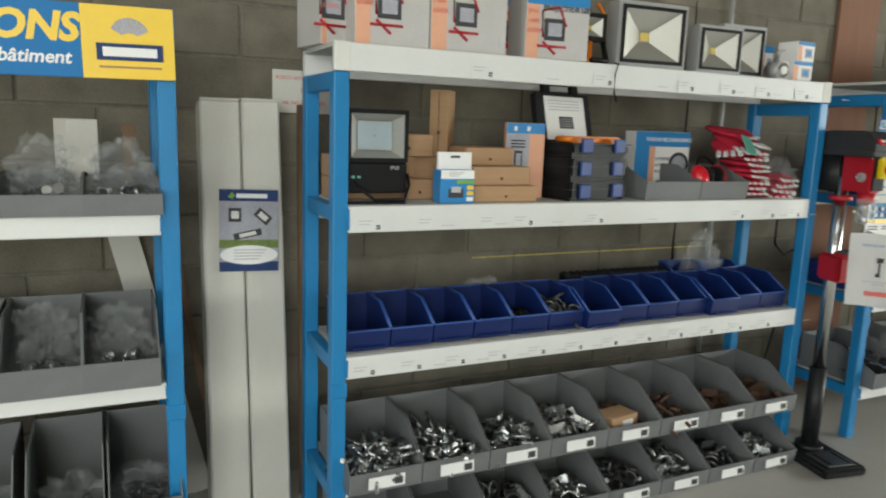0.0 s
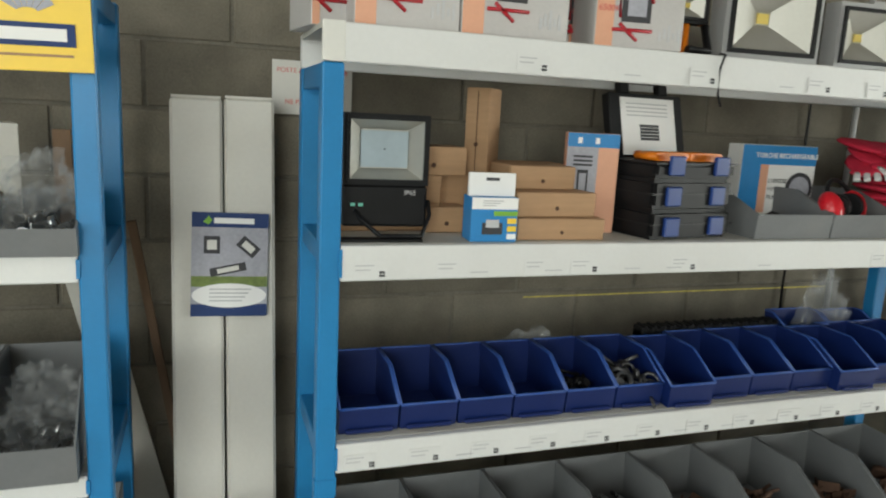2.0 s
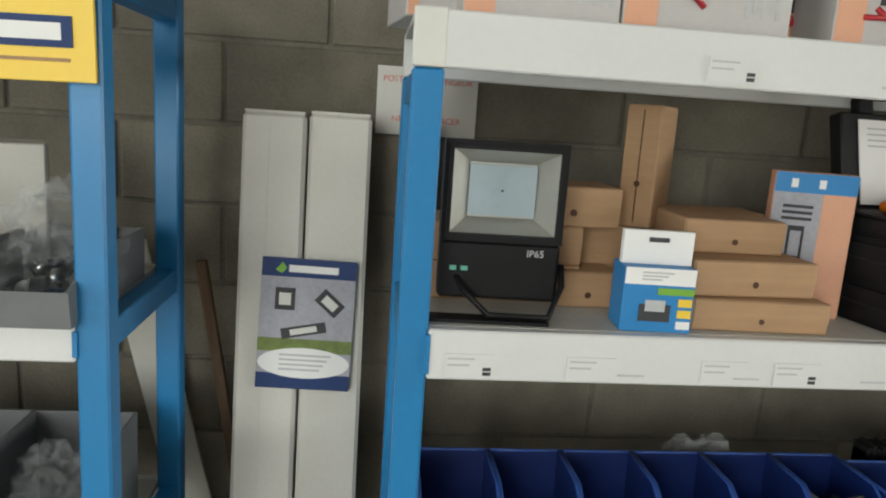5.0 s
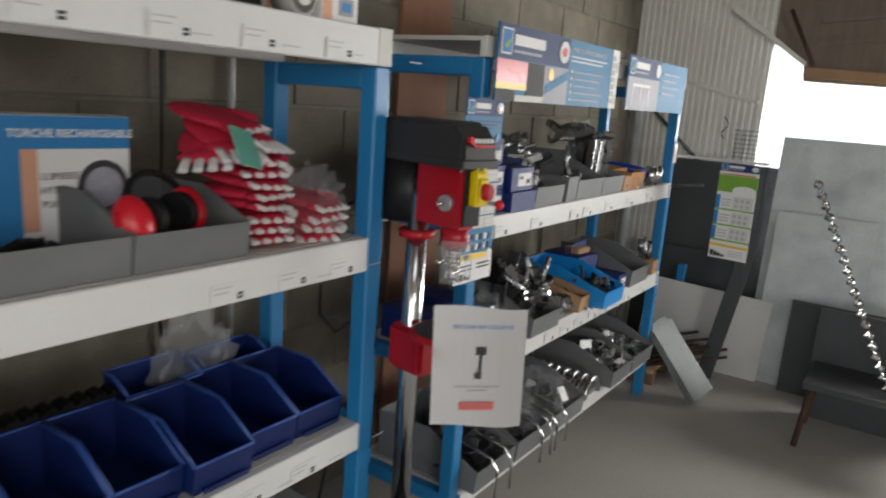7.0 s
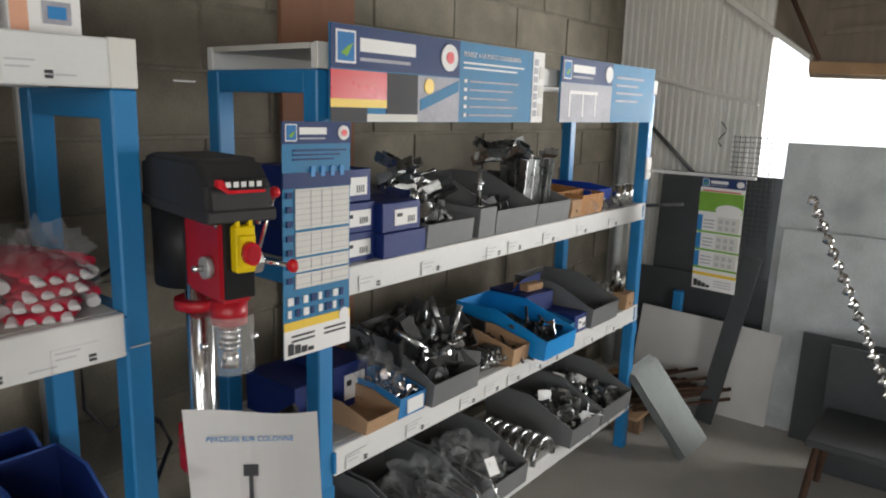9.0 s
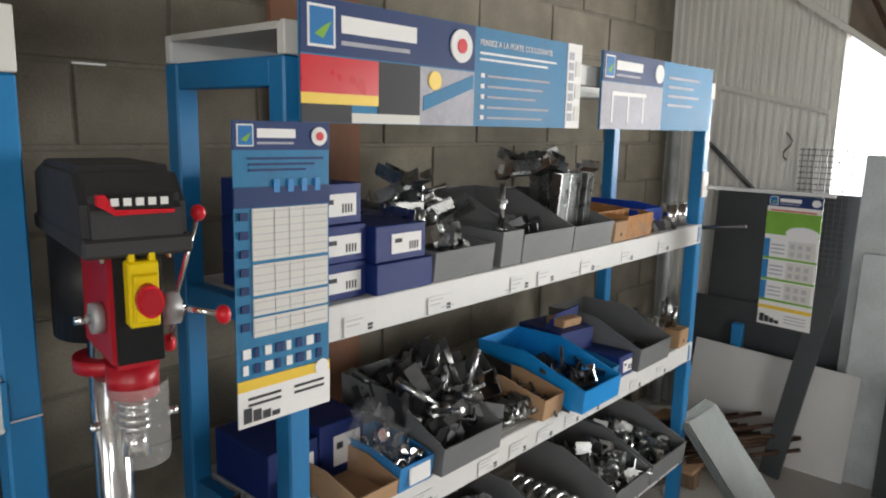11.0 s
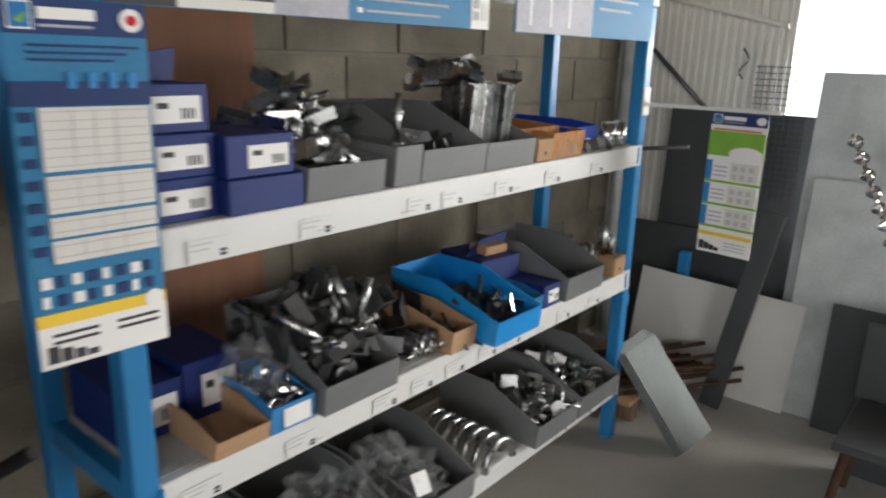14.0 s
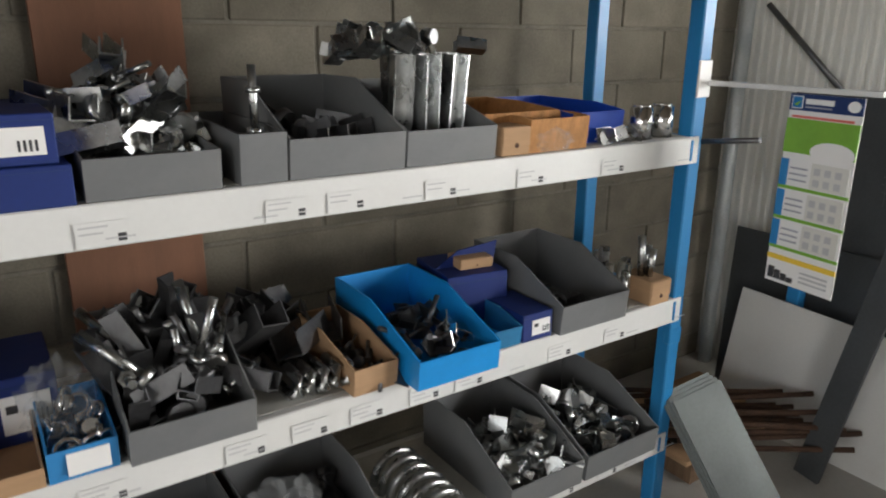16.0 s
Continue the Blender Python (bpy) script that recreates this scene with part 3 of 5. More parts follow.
# ---- floodlights ----
def floodlight(x, y, z, w, h, d, frame_mat, label, tilt=0, rz=0, yellow=True, stand=False, driver=0.0):
    e = thing("floodlight", label, "floodlight", pose(x, y, z, tilt, 0, rz), "led floodlights")
    b = h * 0.06 + 0.006 if yellow else 0.011
    z0 = driver
    if driver:
        part("driver_box", box(0.0, w, 0.02, d, 0.03, driver, 0.006), BLACK, e, "black driver housing")
        for k in range(2):
            part("indicator", box(0.02 + 0.02 * k, 0.032 + 0.02 * k, 0.0185, 0.0201, driver * 0.6, driver * 0.66), TEAL, e)
        text_front("IP65", 0.018, GREYINK, e, w - 0.06, driver * 0.82, y=0.0195)
    bm = bmesh.new()
    for a in ((0, w, 0.012, d, z0, z0 + b), (0, w, 0.012, d, z0 + h - b, z0 + h), (0, b, 0.012, d, z0 + b, z0 + h - b), (w - b, w, 0.012, d, z0 + b, z0 + h - b)):
        box_bm(bm, *a)
    box_bm(bm, b, w - b, d - 0.01, d, z0 + b, z0 + h - b)
    part("housing", bm, frame_mat, e)
    bm = bmesh.new()
    q = b * 0.75
    for a in ((q, w - q, 0.004, 0.013, z0 + q, z0 + b * 1.35), (q, w - q, 0.004, 0.013, z0 + h - b * 1.35, z0 + h - q), (q, b * 1.35, 0.004, 0.013, z0 + b * 1.35, z0 + h - b * 1.35), (w - b * 1.35, w - q, 0.004, 0.013, z0 + b * 1.35, z0 + h - b * 1.35)):
        box_bm(bm, *a)
    part("bezel", bm, BLACK, e, "black rubber bezel")
    # hollow reflector
    bm = bmesh.new()
    i0, o0 = 0.33 if yellow else 0.2, b * 1.3
    o = [(o0, z0 + o0), (w - o0, z0 + o0), (w - o0, z0 + h - o0), (o0, z0 + h - o0)]
    f = 0.42 if yellow else 0.22
    i = [(w * f, z0 + h * f), (w * (1 - f), z0 + h * f), (w * (1 - f), z0 + h * (1 - f)), (w * f, z0 + h * (1 - f))]
    vo = [bm.verts.new((p[0], 0.012, p[1])) for p in o]
    vi = [bm.verts.new((p[0], d - 0.014, p[1])) for p in i]
    for k in range(4):
        bm.faces.new((vo[k], vo[(k + 1) % 4], vi[(k + 1) % 4], vi[k]))
    bm.faces.new(vi)
    part("reflector", bm, ALU, e, "bright faceted reflector")
    if yellow:
        part("led_chip", box(w * 0.44, w * 0.56, d - 0.019, d - 0.0145, z0 + h * 0.44, z0 + h * 0.56), LEDYEL, e, "yellow square led chip")
    else:
        part("led_panel", box(w * 0.22, w * 0.78, d - 0.02, d - 0.0145, z0 + h * 0.24, z0 + h * 0.76), LEDGLASS, e, "pale blue led panel")
        part("led_centre", box(w * 0.49, w * 0.51, d - 0.0215, d - 0.0201, z0 + h * 0.49, z0 + h * 0.51), INK, e)
    bm = bmesh.new()
    if stand:
        path_bm(bm, [(0.03, 0.03, driver * 0.55), (0.045, 0.0, 0.05), (0.09, -0.02, 0.012), (w - 0.02, -0.02, 0.012), (w + 0.008, 0.02, 0.06), (w + 0.008, 0.04, driver * 0.7)], 0.006)
        box_bm(bm, -0.02, w - 0.02, -0.035, 0.005, 0.0, 0.006)
        part("bracket", bm, BLACK, e, "black steel stirrup bracket")
    else:
        for k in range(7):
            box_bm(bm, w * 0.12 + k * w * 0.12, w * 0.14 + k * w * 0.12, d, d + 0.03, z0 + 0.02, z0 + h - 0.02)
        part("cooling_fin", bm, frame_mat, e)
    return e


floodlight(0.068, 0.075, S2, 0.215, 0.175, 0.07, BLACK, "large black led floodlight standing on its bracket", yellow=False, stand=True, driver=0.135, rz=-3)
S1 = 1.7355
floodlight(1.10, 0.03, S1, 0.315, 0.24, 0.08, SILVER, "big silver framed led floodlight on the top shelf", rz=-4)
floodlight(1.49, 0.02, S1, 0.225, 0.185, 0.07, SILVER, "silver framed led floodlight with a bright reflector", rz=-3)
floodlight(1.70, 0.10, S1, 0.235, 0.215, 0.07, SILVER, "silver framed led floodlight behind another one", rz=-3)
e = floodlight(0.955, 0.06, S1 + 0.085, 0.115, 0.10, 0.05, BLACK, "small black site floodlight with an orange stand")
part("stand_leg", tube_path([(0.01, 0.0, -0.073), (0.05, 0.02, -0.073), (0.055, 0.03, 0.01)], 0.011), ORANGE, e, "orange tubular stand")
part("stand_leg", tube_path([(0.03, -0.02, -0.073), (0.10, -0.02, -0.073), (0.12, 0.05, 0.04)], 0.011), BLACK, e)
part("carry_bar", tube_path([(0.10, 0.03, 0.0), (0.125, 0.04, 0.1), (0.09, 0.04, 0.14)], 0.008), ORANGE, e)
single("power_cable", tube_path([(1.08, 0.02, S1 + 0.006), (1.075, -0.008, S1 + 0.002), (1.06, -0.012, 1.70), (1.062, -0.012, 1.63), (1.075, -0.012, 1.60)], 0.003), BLACK, "thin black cable hanging over the white beam", "cable")


# ---- printed projector boxes on the top shelf ----
def projector_box(x, y, w, d, h, rz=0, side=SALMON, words_on=True, band=False):
    e = thing("projector_box", "white printed carton for a rechargeable led work light", "box", pose(x, y, S1, 0, 0, rz), "led light cartons")
    part("body", box(0, w, 0, d, 0, h, 0.002), BOXGREY, e)
    flat("side_stripe", 0.002, w * 0.2, 0.002, h - 0.002, side, e)
    if band:
        flat("top_band", 0.002, w - 0.002, h * 0.82, h - 0.002, BOXBLUE, e, 0.0018)
        part("top_print", box(0.002, w - 0.002, 0.002, d - 0.002, h, h + 0.001), BOXBLUE, e)
    for k, t in enumerate(("IP44", "1400", "6500K")):
        text_front(t, 0.022, REDINK, e, 0.006, h * 0.68 - 0.032 * k, y=-0.0025)
    if words_on:
        text_front("PROJECTEUR LED", 0.024, INK, e, w * 0.26, h * (0.74 if band else 0.83), bold=0.0006)
        text_front("RECHARGEABLE", 0.013, GREYINK, e, w * 0.5, h * 0.73)
    cx, cz = w * 0.47, h * 0.42
    flat("lamp_picture", cx - 0.045, cx + 0.035, cz - 0.03, cz + 0.045, INK, e, 0.002)
    flat("lamp_picture", cx - 0.03, cx + 0.022, cz - 0.015, cz + 0.03, SKYGREY, e, 0.0028)
    bm = bmesh.new()
    path_bm(bm, [(cx - 0.05, -0.003, cz - 0.02), (cx - 0.055, -0.003, cz + 0.07), (cx + 0.01, -0.003, cz + 0.085), (cx + 0.04, -0.003, cz + 0.02)], 0.004, 5)
    path_bm(bm, [(cx - 0.07, -0.003, cz - 0.05), (cx + 0.04, -0.003, cz - 0.05)], 0.005, 5)
    path_bm(bm, [(cx - 0.05, -0.003, cz - 0.035), (cx + 0.0, -0.003, cz - 0.075)], 0.005, 5)
    part("stand_picture", bm, RED, e)
    for k in range(5):
        flat("small_picture", w * 0.72 + 0.013 * k, w * 0.745 + 0.013 * k, h * 0.1 + 0.008 * (k % 2), h * 0.2 + 0.01 * (k % 3), GREYINK, e)
    return e


projector_box(-0.01, 0.12, 0.10, 0.2, 0.26, 8, words_on=False)
projector_box(0.075, 0.035, 0.255, 0.2, 0.27, 0, words_on=False)
projector_box(0.335, 0.035, 0.285, 0.2, 0.27)
projector_box(0.70, 0.04, 0.245, 0.2, 0.225, -8, band=True)
projector_box(0.71, 0.20, 0.1, 0.14, 0.24, 30, words_on=False, band=True)

# reel, spots and small boxes at the end of the top shelf
e = thing("spot_lamp", "small white and silver spot lamp lying on shelf", "lamp", pose(2.0, 0.05, S1 + 0.04))
part("ring", rod((0, 0, 0), (0, 0.06, 0), 0.04, 24), SILVER, e)
part("bezel", rod((0, -0.004, 0), (0, 0.004, 0), 0.032, 24), CHROME, e)
part("lens", rod((0, -0.008, 0), (0, 0.0, 0), 0.017, 20), WHITE, e)
for k in range(2):
    part("spring_clip", tube_path([(-0.02 + 0.02 * k, 0.03, 0.03), (-0.03 + 0.02 * k, 0.02, 0.07), (-0.02 + 0.02 * k, 0.0, 0.085)], 0.003), CHROME, e)


def small_box(x, y, z, w, d, h, rz, label):
    e = thing("lamp_carton", label, "box", pose(x, y, z, 0, 0, rz), "small lamp cartons")
    part("body", box(0, w, 0, d, 0, h, 0.002), PAPER, e)
    flat("blue_band", 0.001, w - 0.001, h * 0.8, h - 0.001, BOXBLUE, e)
    flat("side_print", 0.001, w * 0.25, 0.001, h * 0.78, SALMON, e)
    flat("picture", w * 0.45, w * 0.85, h * 0.2, h * 0.65, SKYGREY, e)
    flat("picture", w * 0.52, w * 0.78, h * 0.3, h * 0.55, BOXBLUE, e, 0.0025)
    return e


small_box(2.06, 0.05, S1, 0.12, 0.1, 0.085, 0, "small blue and white lamp carton on shelf")
small_box(2.09, 0.06, S1 + 0.086, 0.115, 0.1, 0.085, 4, "small blue and white lamp carton stacked on another")
small_box(1.98, 0.15, S1, 0.07, 0.07, 0.15, 0, "narrow white lamp carton standing on the shelf")
small_box(1.41, 0.14, S1, 0.08, 0.1, 0.09, 0, "small blue carton between floodlights")
small_box(1.42, 0.15, S1 + 0.091, 0.08, 0.09, 0.09, 0, "small blue carton stacked between floodlights")

# battery carton
e = thing("lamp_carton", "blue and white hanging carton with a head lamp picture", "box", pose(0.385, 0.025, S2, 0, 0, -4))
part("body", box(0, 0.125, 0, 0.075, 0, 0.115, 0.002), BOXBLUE, e)
part("header_card", box(0.0, 0.125, 0.03, 0.045, 0.115, 0.175, 0.001), PAPER, e, "white hanging card")
part("hang_slot", box(0.045, 0.08, 0.028, 0.0301, 0.155, 0.163), INK, e)
flat("white_band", 0.001, 0.124, 0.085, 0.1145, PAPER, e)
flat("green_band", 0.06, 0.124, 0.068, 0.08, GREEN, e)
flat("picture", 0.03, 0.085, 0.02, 0.05, INK, e)
flat("picture", 0.04, 0.075, 0.038, 0.058, GREYINK, e, 0.002)
for k in range(3):
    flat("badge", 0.098, 0.122, 0.008 + 0.02 * k, 0.022 + 0.02 * k, SIGNYEL if k else PAPER, e)
for k in range(3):
    flat("print_line", 0.03, 0.085 - 0.01 * k, 0.105 - 0.006 * k, 0.108 - 0.006 * k, GREYINK, e, 0.002)

# slim torch carton
e = thing("torch_carton", "slim blue and orange printed torch carton", "box", pose(0.735, 0.20, S2, 0, 0, -20))
part("body", box(0, 0.15, 0, 0.05, 0, 0.285, 0.002), SALMON, e)
flat("blue_top", 0.001, 0.149, 0.245, 0.284, BOXBLUE, e)
flat("pale_panel", 0.001, 0.09, 0.03, 0.245, SKYGREY, e)
flat("lamp_picture", 0.035, 0.065, 0.11, 0.18, INK, e, 0.0025)
flat("lamp_picture", 0.04, 0.06, 0.12, 0.17, SKYGREY, e, 0.0032)
for k in range(2):
    flat("letter_bar", 0.03 + 0.05 * k, 0.042 + 0.05 * k, 0.255, 0.272, PAPER, e, 0.0025)
for k in range(3):
    flat("print_line", 0.02, 0.075, 0.215 - 0.012 * k, 0.221 - 0.012 * k, INK, e, 0.0025)


# ---- tool cases ----
def tool_case(x, y, z, rz, label, opened=False):
    e = thing("tool_case", label, "tool case", pose(x, y, z, 0, 0, rz), "black tool cases")
    w, d, h = 0.315, 0.25, 0.085
    part("body", box(0, w, 0, d, 0, h * (0.55 if opened else 1), 0.012, 2), BLACK, e)
    part("seam", box(-0.002, w + 0.002, -0.003, d + 0.003, h * 0.48, h * 0.53), BLACKM, e)
    for k in range(2):
        a = 0.045 + 0.175 * k
        part("latch", box(a, a + 0.055, -0.012, 0.001, h * 0.12, h * 0.75, 0.003), LATCH, e, "blue plastic latch")
    if opened:
        bm = bmesh.new()
        box_bm(bm, 0.01, w - 0.01, 0, 0.035, 0, 0.20)
        for a in ((0.06, 0.10), (w - 0.10, w - 0.06)):
            box_bm(bm, a[0], a[1], 0.005, 0.03, 0.20, 0.235)
        box_bm(bm, 0.06, w - 0.06, 0.005, 0.03, 0.235, 0.255)
        bmesh.ops.bevel(bm, geom=bm.edges[:], offset=0.004, segments=1, affect="EDGES")
        lid = part("lid", bm, BLACK, e, "raised black lid", pose(0, 0.19, h * 0.52, -14, 0, 0))
        sheet = part("leaflet", box(0.05, w - 0.05, -0.004, -0.001, 0.01, 0.185), PAPER, lid, "white printed leaflet")
        for k in range(4):
            part("print_line", box(0.07, w - 0.08, -0.006, -0.004, 0.165 - 0.012 * k, 0.168 - 0.012 * k), GREYINK, lid)
        for k in range(5):
            part("print_line", box(0.12, w - 0.12, -0.006, -0.004, 0.055 + 0.01 * k, 0.063 + 0.01 * k), INK, lid)
        for c in range(2):
            for k in range(11):
                part("bit_holder", rod((0.035 + 0.135 * c + 0.0105 * k, 0.03, h * 0.55 + 0.0125), (0.035 + 0.135 * c + 0.0105 * k, 0.12, h * 0.55 + 0.0125), 0.012, 8), ORANGE, e)
    return e


tool_case(0.915, 0.02, S2, 9, "closed black tool case with blue latches, stacked")
tool_case(0.915, 0.022, S2 + 0.0855, 10, "closed black tool case with blue latches, stacked")
tool_case(0.918, 0.025, S2 + 0.171, 9, "open black tool case with leaflet and orange bits", True)

# grey trays with goggles and ear defenders
storage_bin(1.285, 0.03, S2, 0.285, 0.3, 0.135, GREYBIN, "grey folded plastic tray on a shelf", 0.55, 0.5, group="grey bins")
storage_bin(1.575, 0.03, S2, 0.265, 0.3, 0.135, GREYBIN, "grey folded plastic tray with ear defenders", 0.55, 0.5, group="grey bins")
pile("hardware_pile", "dark small parts in a grey tray", 1.42, 0.14, S2 + 0.005, 0.22, 0.2, 0.05, 30, ["nut", "plate"], BLACK, 0.028, seed=71)
e = thing("torch_carton", "blue and white rechargeable torch carton on a shelf", "box", pose(1.43, 0.285, S2, 0, 0, -6))
e.scale = (0.86, 0.9, 0.92)
part("body", box(0, 0.33, 0, 0.09, 0, 0.295, 0.002), PAPER, e)
flat("blue_top", 0.001, 0.329, 0.225, 0.294, BOXBLUE, e)
flat("blue_side", 0.001, 0.085, 0.001, 0.225, BOXBLUE, e)
flat("orange_side", 0.085, 0.12, 0.05, 0.225, SALMON, e)
text_front("TORCHE RECHARGEABLE", 0.024, PAPER, e, 0.06, 0.25, bold=0.0005)
for k, t in enumerate(("LUMIERE", "HYPER", "PUISSANT")):
    text_front(t, 0.022, INK, e, 0.125, 0.16 - 0.03 * k)
part("torch_picture", rod((0.265, -0.003, 0.14), (0.265, 0.001, 0.14), 0.06, 24), INK, e)
part("torch_picture", rod((0.265, -0.005, 0.14), (0.265, -0.003, 0.14), 0.045, 24), SKYGREY, e)
bm = bmesh.new()
path_bm(bm, [(0.12 * math.cos(a) * 0.75, 0, 0.08 * math.sin(a)) for a in np.linspace(0.1, 3.0, 14)], 0.007)
e = thing("ear_defenders", "red and black ear defenders in a grey tray", "ear defenders", pose(1.68, 0.10, S2 + 0.10, -25, 0, 20))
part("headband", bm, BLACK, e, "black headband")
for s in (-1, 1):
    bm = bmesh.new()
    bmesh.ops.create_uvsphere(bm, u_segments=20, v_segments=12, radius=0.05, matrix=Matrix.Diagonal((0.75, 0.7, 1.05, 1)))
    for f in bm.faces:
        f.smooth = True
    part("ear_cup", bm, REDP, e, "glossy red cup", pose(s * 0.085, 0, -0.01))
    part("cushion", rod((s * 0.06, 0, -0.01), (s * 0.035, 0, -0.01), 0.042, 18), BLACK, e)


# ---- gloves ----
def glove_bm(rnd):
    """A limp knitted glove laid flat: palm and four fingers."""
    bm = bmesh.new()

    def lump(cx, cy, rx, ry, rz):
        r = bmesh.ops.create_uvsphere(bm, u_segments=12, v_segments=8, radius=1)
        for v in r["verts"]:
            q = v.co
            v.co = Vector((cx + q.x * rx, cy + q.y * ry, q.z * rz * (1 + 0.25 * noise.noise(q * 2 + Vector((cx * 40, cy * 40, 0))))))
    lump(0, 0.03, 0.066, 0.105, 0.0145)
    lump(0, -0.055, 0.058, 0.03, 0.0125)
    for f in bm.faces:
        f.smooth = True
    return bm


def glove(x, y, z, rz, tilt, k, fold=0):
    e = thing("work_glove", "red knitted work glove with white coated fingers, stacked", "glove", pose(x, y, z, tilt, random.uniform(-6, 6), rz), "work gloves")
    e.scale = (1.12, 1.05, 1.0)
    part("palm", glove_bm(random), GLOVE, e)
    for i in range(4):
        bm = bmesh.new()
        a = -0.038 + 0.025 * i
        path_bm(bm, [(a * 0.95, -0.045 - 0.02 * fold, 0.003), (a, -0.065 - 0.02 * fold, 0.004), (a * 1.05, -0.083 - 0.03 * fold, 0.001), (a * 1.05, -0.09 - 0.03 * fold, -0.002)], 0.0095, 8)
        for v in bm.verts:
            v.co.z *= 0.62
        part("finger", bm, GLOVEW, e, "white rubber coated finger")
    bm = bmesh.new()
    path_bm(bm, [(0.05, 0.05, 0.0), (0.075, 0.01, 0.002), (0.08, -0.02, 0)], 0.012, 8)
    part("thumb", bm, GLOVE if k % 2 else GLOVEW, e)
    return e


for k in range(8):
    glove(1.93 + random.uniform(-0.015, 0.015), 0.13 + random.uniform(-0.01, 0.01), S2 + 0.015 + 0.0255 * k, random.uniform(-25, 12), random.uniform(-3, 3), k)
for k in range(3):
    glove(1.845 + 0.035 * k, 0.16, S2 + 0.222 + 0.018 * k, -45 + 30 * k, 20, k, 1)
glove(1.89, 0.18, S2 + 0.275, 12, 12, 5, 0)
single("glove_tag", box(-0.03, 0.03, -0.002, 0.002, -0.055, 0.045, 0.001), TEAL, "teal cardboard tag on stacked gloves", "tag", pose(1.85, 0.055, S2 + 0.23, -40, 15, 0))
for k in range(4):
    glove(2.10, 0.12, S2 + 0.014 + 0.0245 * k, 10 * k - 25, 8, k)
bag("plastic_bag", "clear bag around red and white gloves", 2.09, 0.13, S2, 0.19, 0.20, 0.17, 7)

# ---- wall details near the first unit ----
e = thing("wall_sign", "faded white notice with red print on the block wall", "sign", pose(-0.05, WALL_Y - 0.006, 1.52))
part("panel", box(0, 0.25, -0.003, 0, 0, 0.165), CREAM, e)
for k, (t, s) in enumerate((("POSTE ANTI-RONGEUR", 0.021), ("N°", 0.024), ("NE PAS DEPLACER", 0.021))):
    text_front(t, s, REDINK, e, 0.125, 0.128 - 0.048 * k, y=-0.0035, align="CENTER")
single("chalk_line", box(0.86, 2.3, WALL_Y - 0.0055, WALL_Y - 0.0045, 0.893, 0.899), mat("yellow_chalk", (0.55, 0.46, 0.12), 0.9, vary=0.4, scale=30, bump=0), "faint yellow chalk line on the block wall", "line")
single("wall_board", box(3.12, 3.46, 0.655, 0.674, 0.0, 3.0, 0.002), BOARD, "tall reddish plywood board against the block wall", "board")
single("wall_pipe", rod((2.30, 0.655, 0.3), (2.30, 0.655, 3.2), 0.012), SILVER, "thin grey conduit on the block wall", "pipe")
single("wall_cable", tube_path([(2.06, 0.66, 3.0), (2.065, 0.66, 1.5), (2.05, 0.66, 0.9), (2.07, 0.66, 0.4)], 0.005), BLACK, "black cable hanging on the block wall", "cable")

# tall cartons leaning in the gap
for k, (x, tilt) in enumerate(((-0.347, -6.3), (-0.198, -6.7))):
    e = thing("long_carton", "long off-white carton leaning on the wall", "carton", pose(x, 0.328, 0, tilt, 0, -1.5 + 1.5 * k), "long cartons")
    part("body", box(0, 0.14, 0, 0.165, 0.019, 1.565 + 0.005 * k, 0.008), TUBEW, e)
    part("end_flap", box(0.004, 0.136, 0.004, 0.161, 1.565 + 0.005 * k, 1.571 + 0.005 * k), TUBEW, e)
    part("seam_tape", box(0.055, 0.06, -0.001, 0.0, 0.03, 1.55), TUBEW, e)
for x, r in ((0.025, 0.02), (0.065, 0.014)):
    single("wooden_pole", rod((x, 0.47, 0), (x + 0.03, 0.63, 1.55), r, 12), PLANK, "brown wooden pole leaning on the wall", "pole")
e = thing("led_poster", "paper poster with led lamp pictures taped to cartons", "poster", pose(-0.295, 0.424, 0.945, -6.4, 1.5, -1))
part("sheet", box(0, 0.21, -0.002, 0, 0, 0.297), SKYGREY, e)
flat("top_band", 0, 0.21, 0.255, 0.297, NAVY, e, 0.003)
flat("field_band", 0, 0.21, 0.085, 0.115, OLIVE, e, 0.003)
flat("bottom_band", 0, 0.21, 0, 0.035, NAVY, e, 0.003)
part("white_oval", prism([(0.105 + 0.103 * math.cos(a), 0.06 + 0.035 * math.sin(a)) for a in np.linspace(0, math.tau, 24, endpoint=False)], -0.0042, -0.002, "y"), PAPER, e)
flat("lettering_bar", 0.06, 0.17, 0.266, 0.282, PAPER, e, 0.004)
part("logo_mark", prism([(0.03, 0.27), (0.045, 0.262), (0.055, 0.275), (0.045, 0.288), (0.038, 0.278)], -0.0042, -0.002, "y"), GREEN, e)
for c, s, a in (((0.055, 0.205), (0.022, 0.025), 0), ((0.155, 0.2), (0.03, 0.018), 40), ((0.10, 0.135), (0.05, 0.012), -12)):
    bm = bmesh.new()
    box_bm(bm, -s[0], s[0], -0.004, -0.002, -s[1], s[1])
    part("lamp_picture", bm, INK, e, "", pose(c[0], 0, c[1], 0, a, 0))
    bm = bmesh.new()
    box_bm(bm, -s[0] * 0.6, s[0] * 0.6, -0.005, -0.004, -s[1] * 0.55, s[1] * 0.55)
    part("lamp_glass", bm, CREAM, e, "", pose(c[0], 0, c[1], 0, a, 0))
for k in range(4):
    flat("print_line", 0.05, 0.165 - 0.008 * k, 0.076 - 0.011 * k, 0.08 - 0.011 * k, GREYINK, e, 0.005)

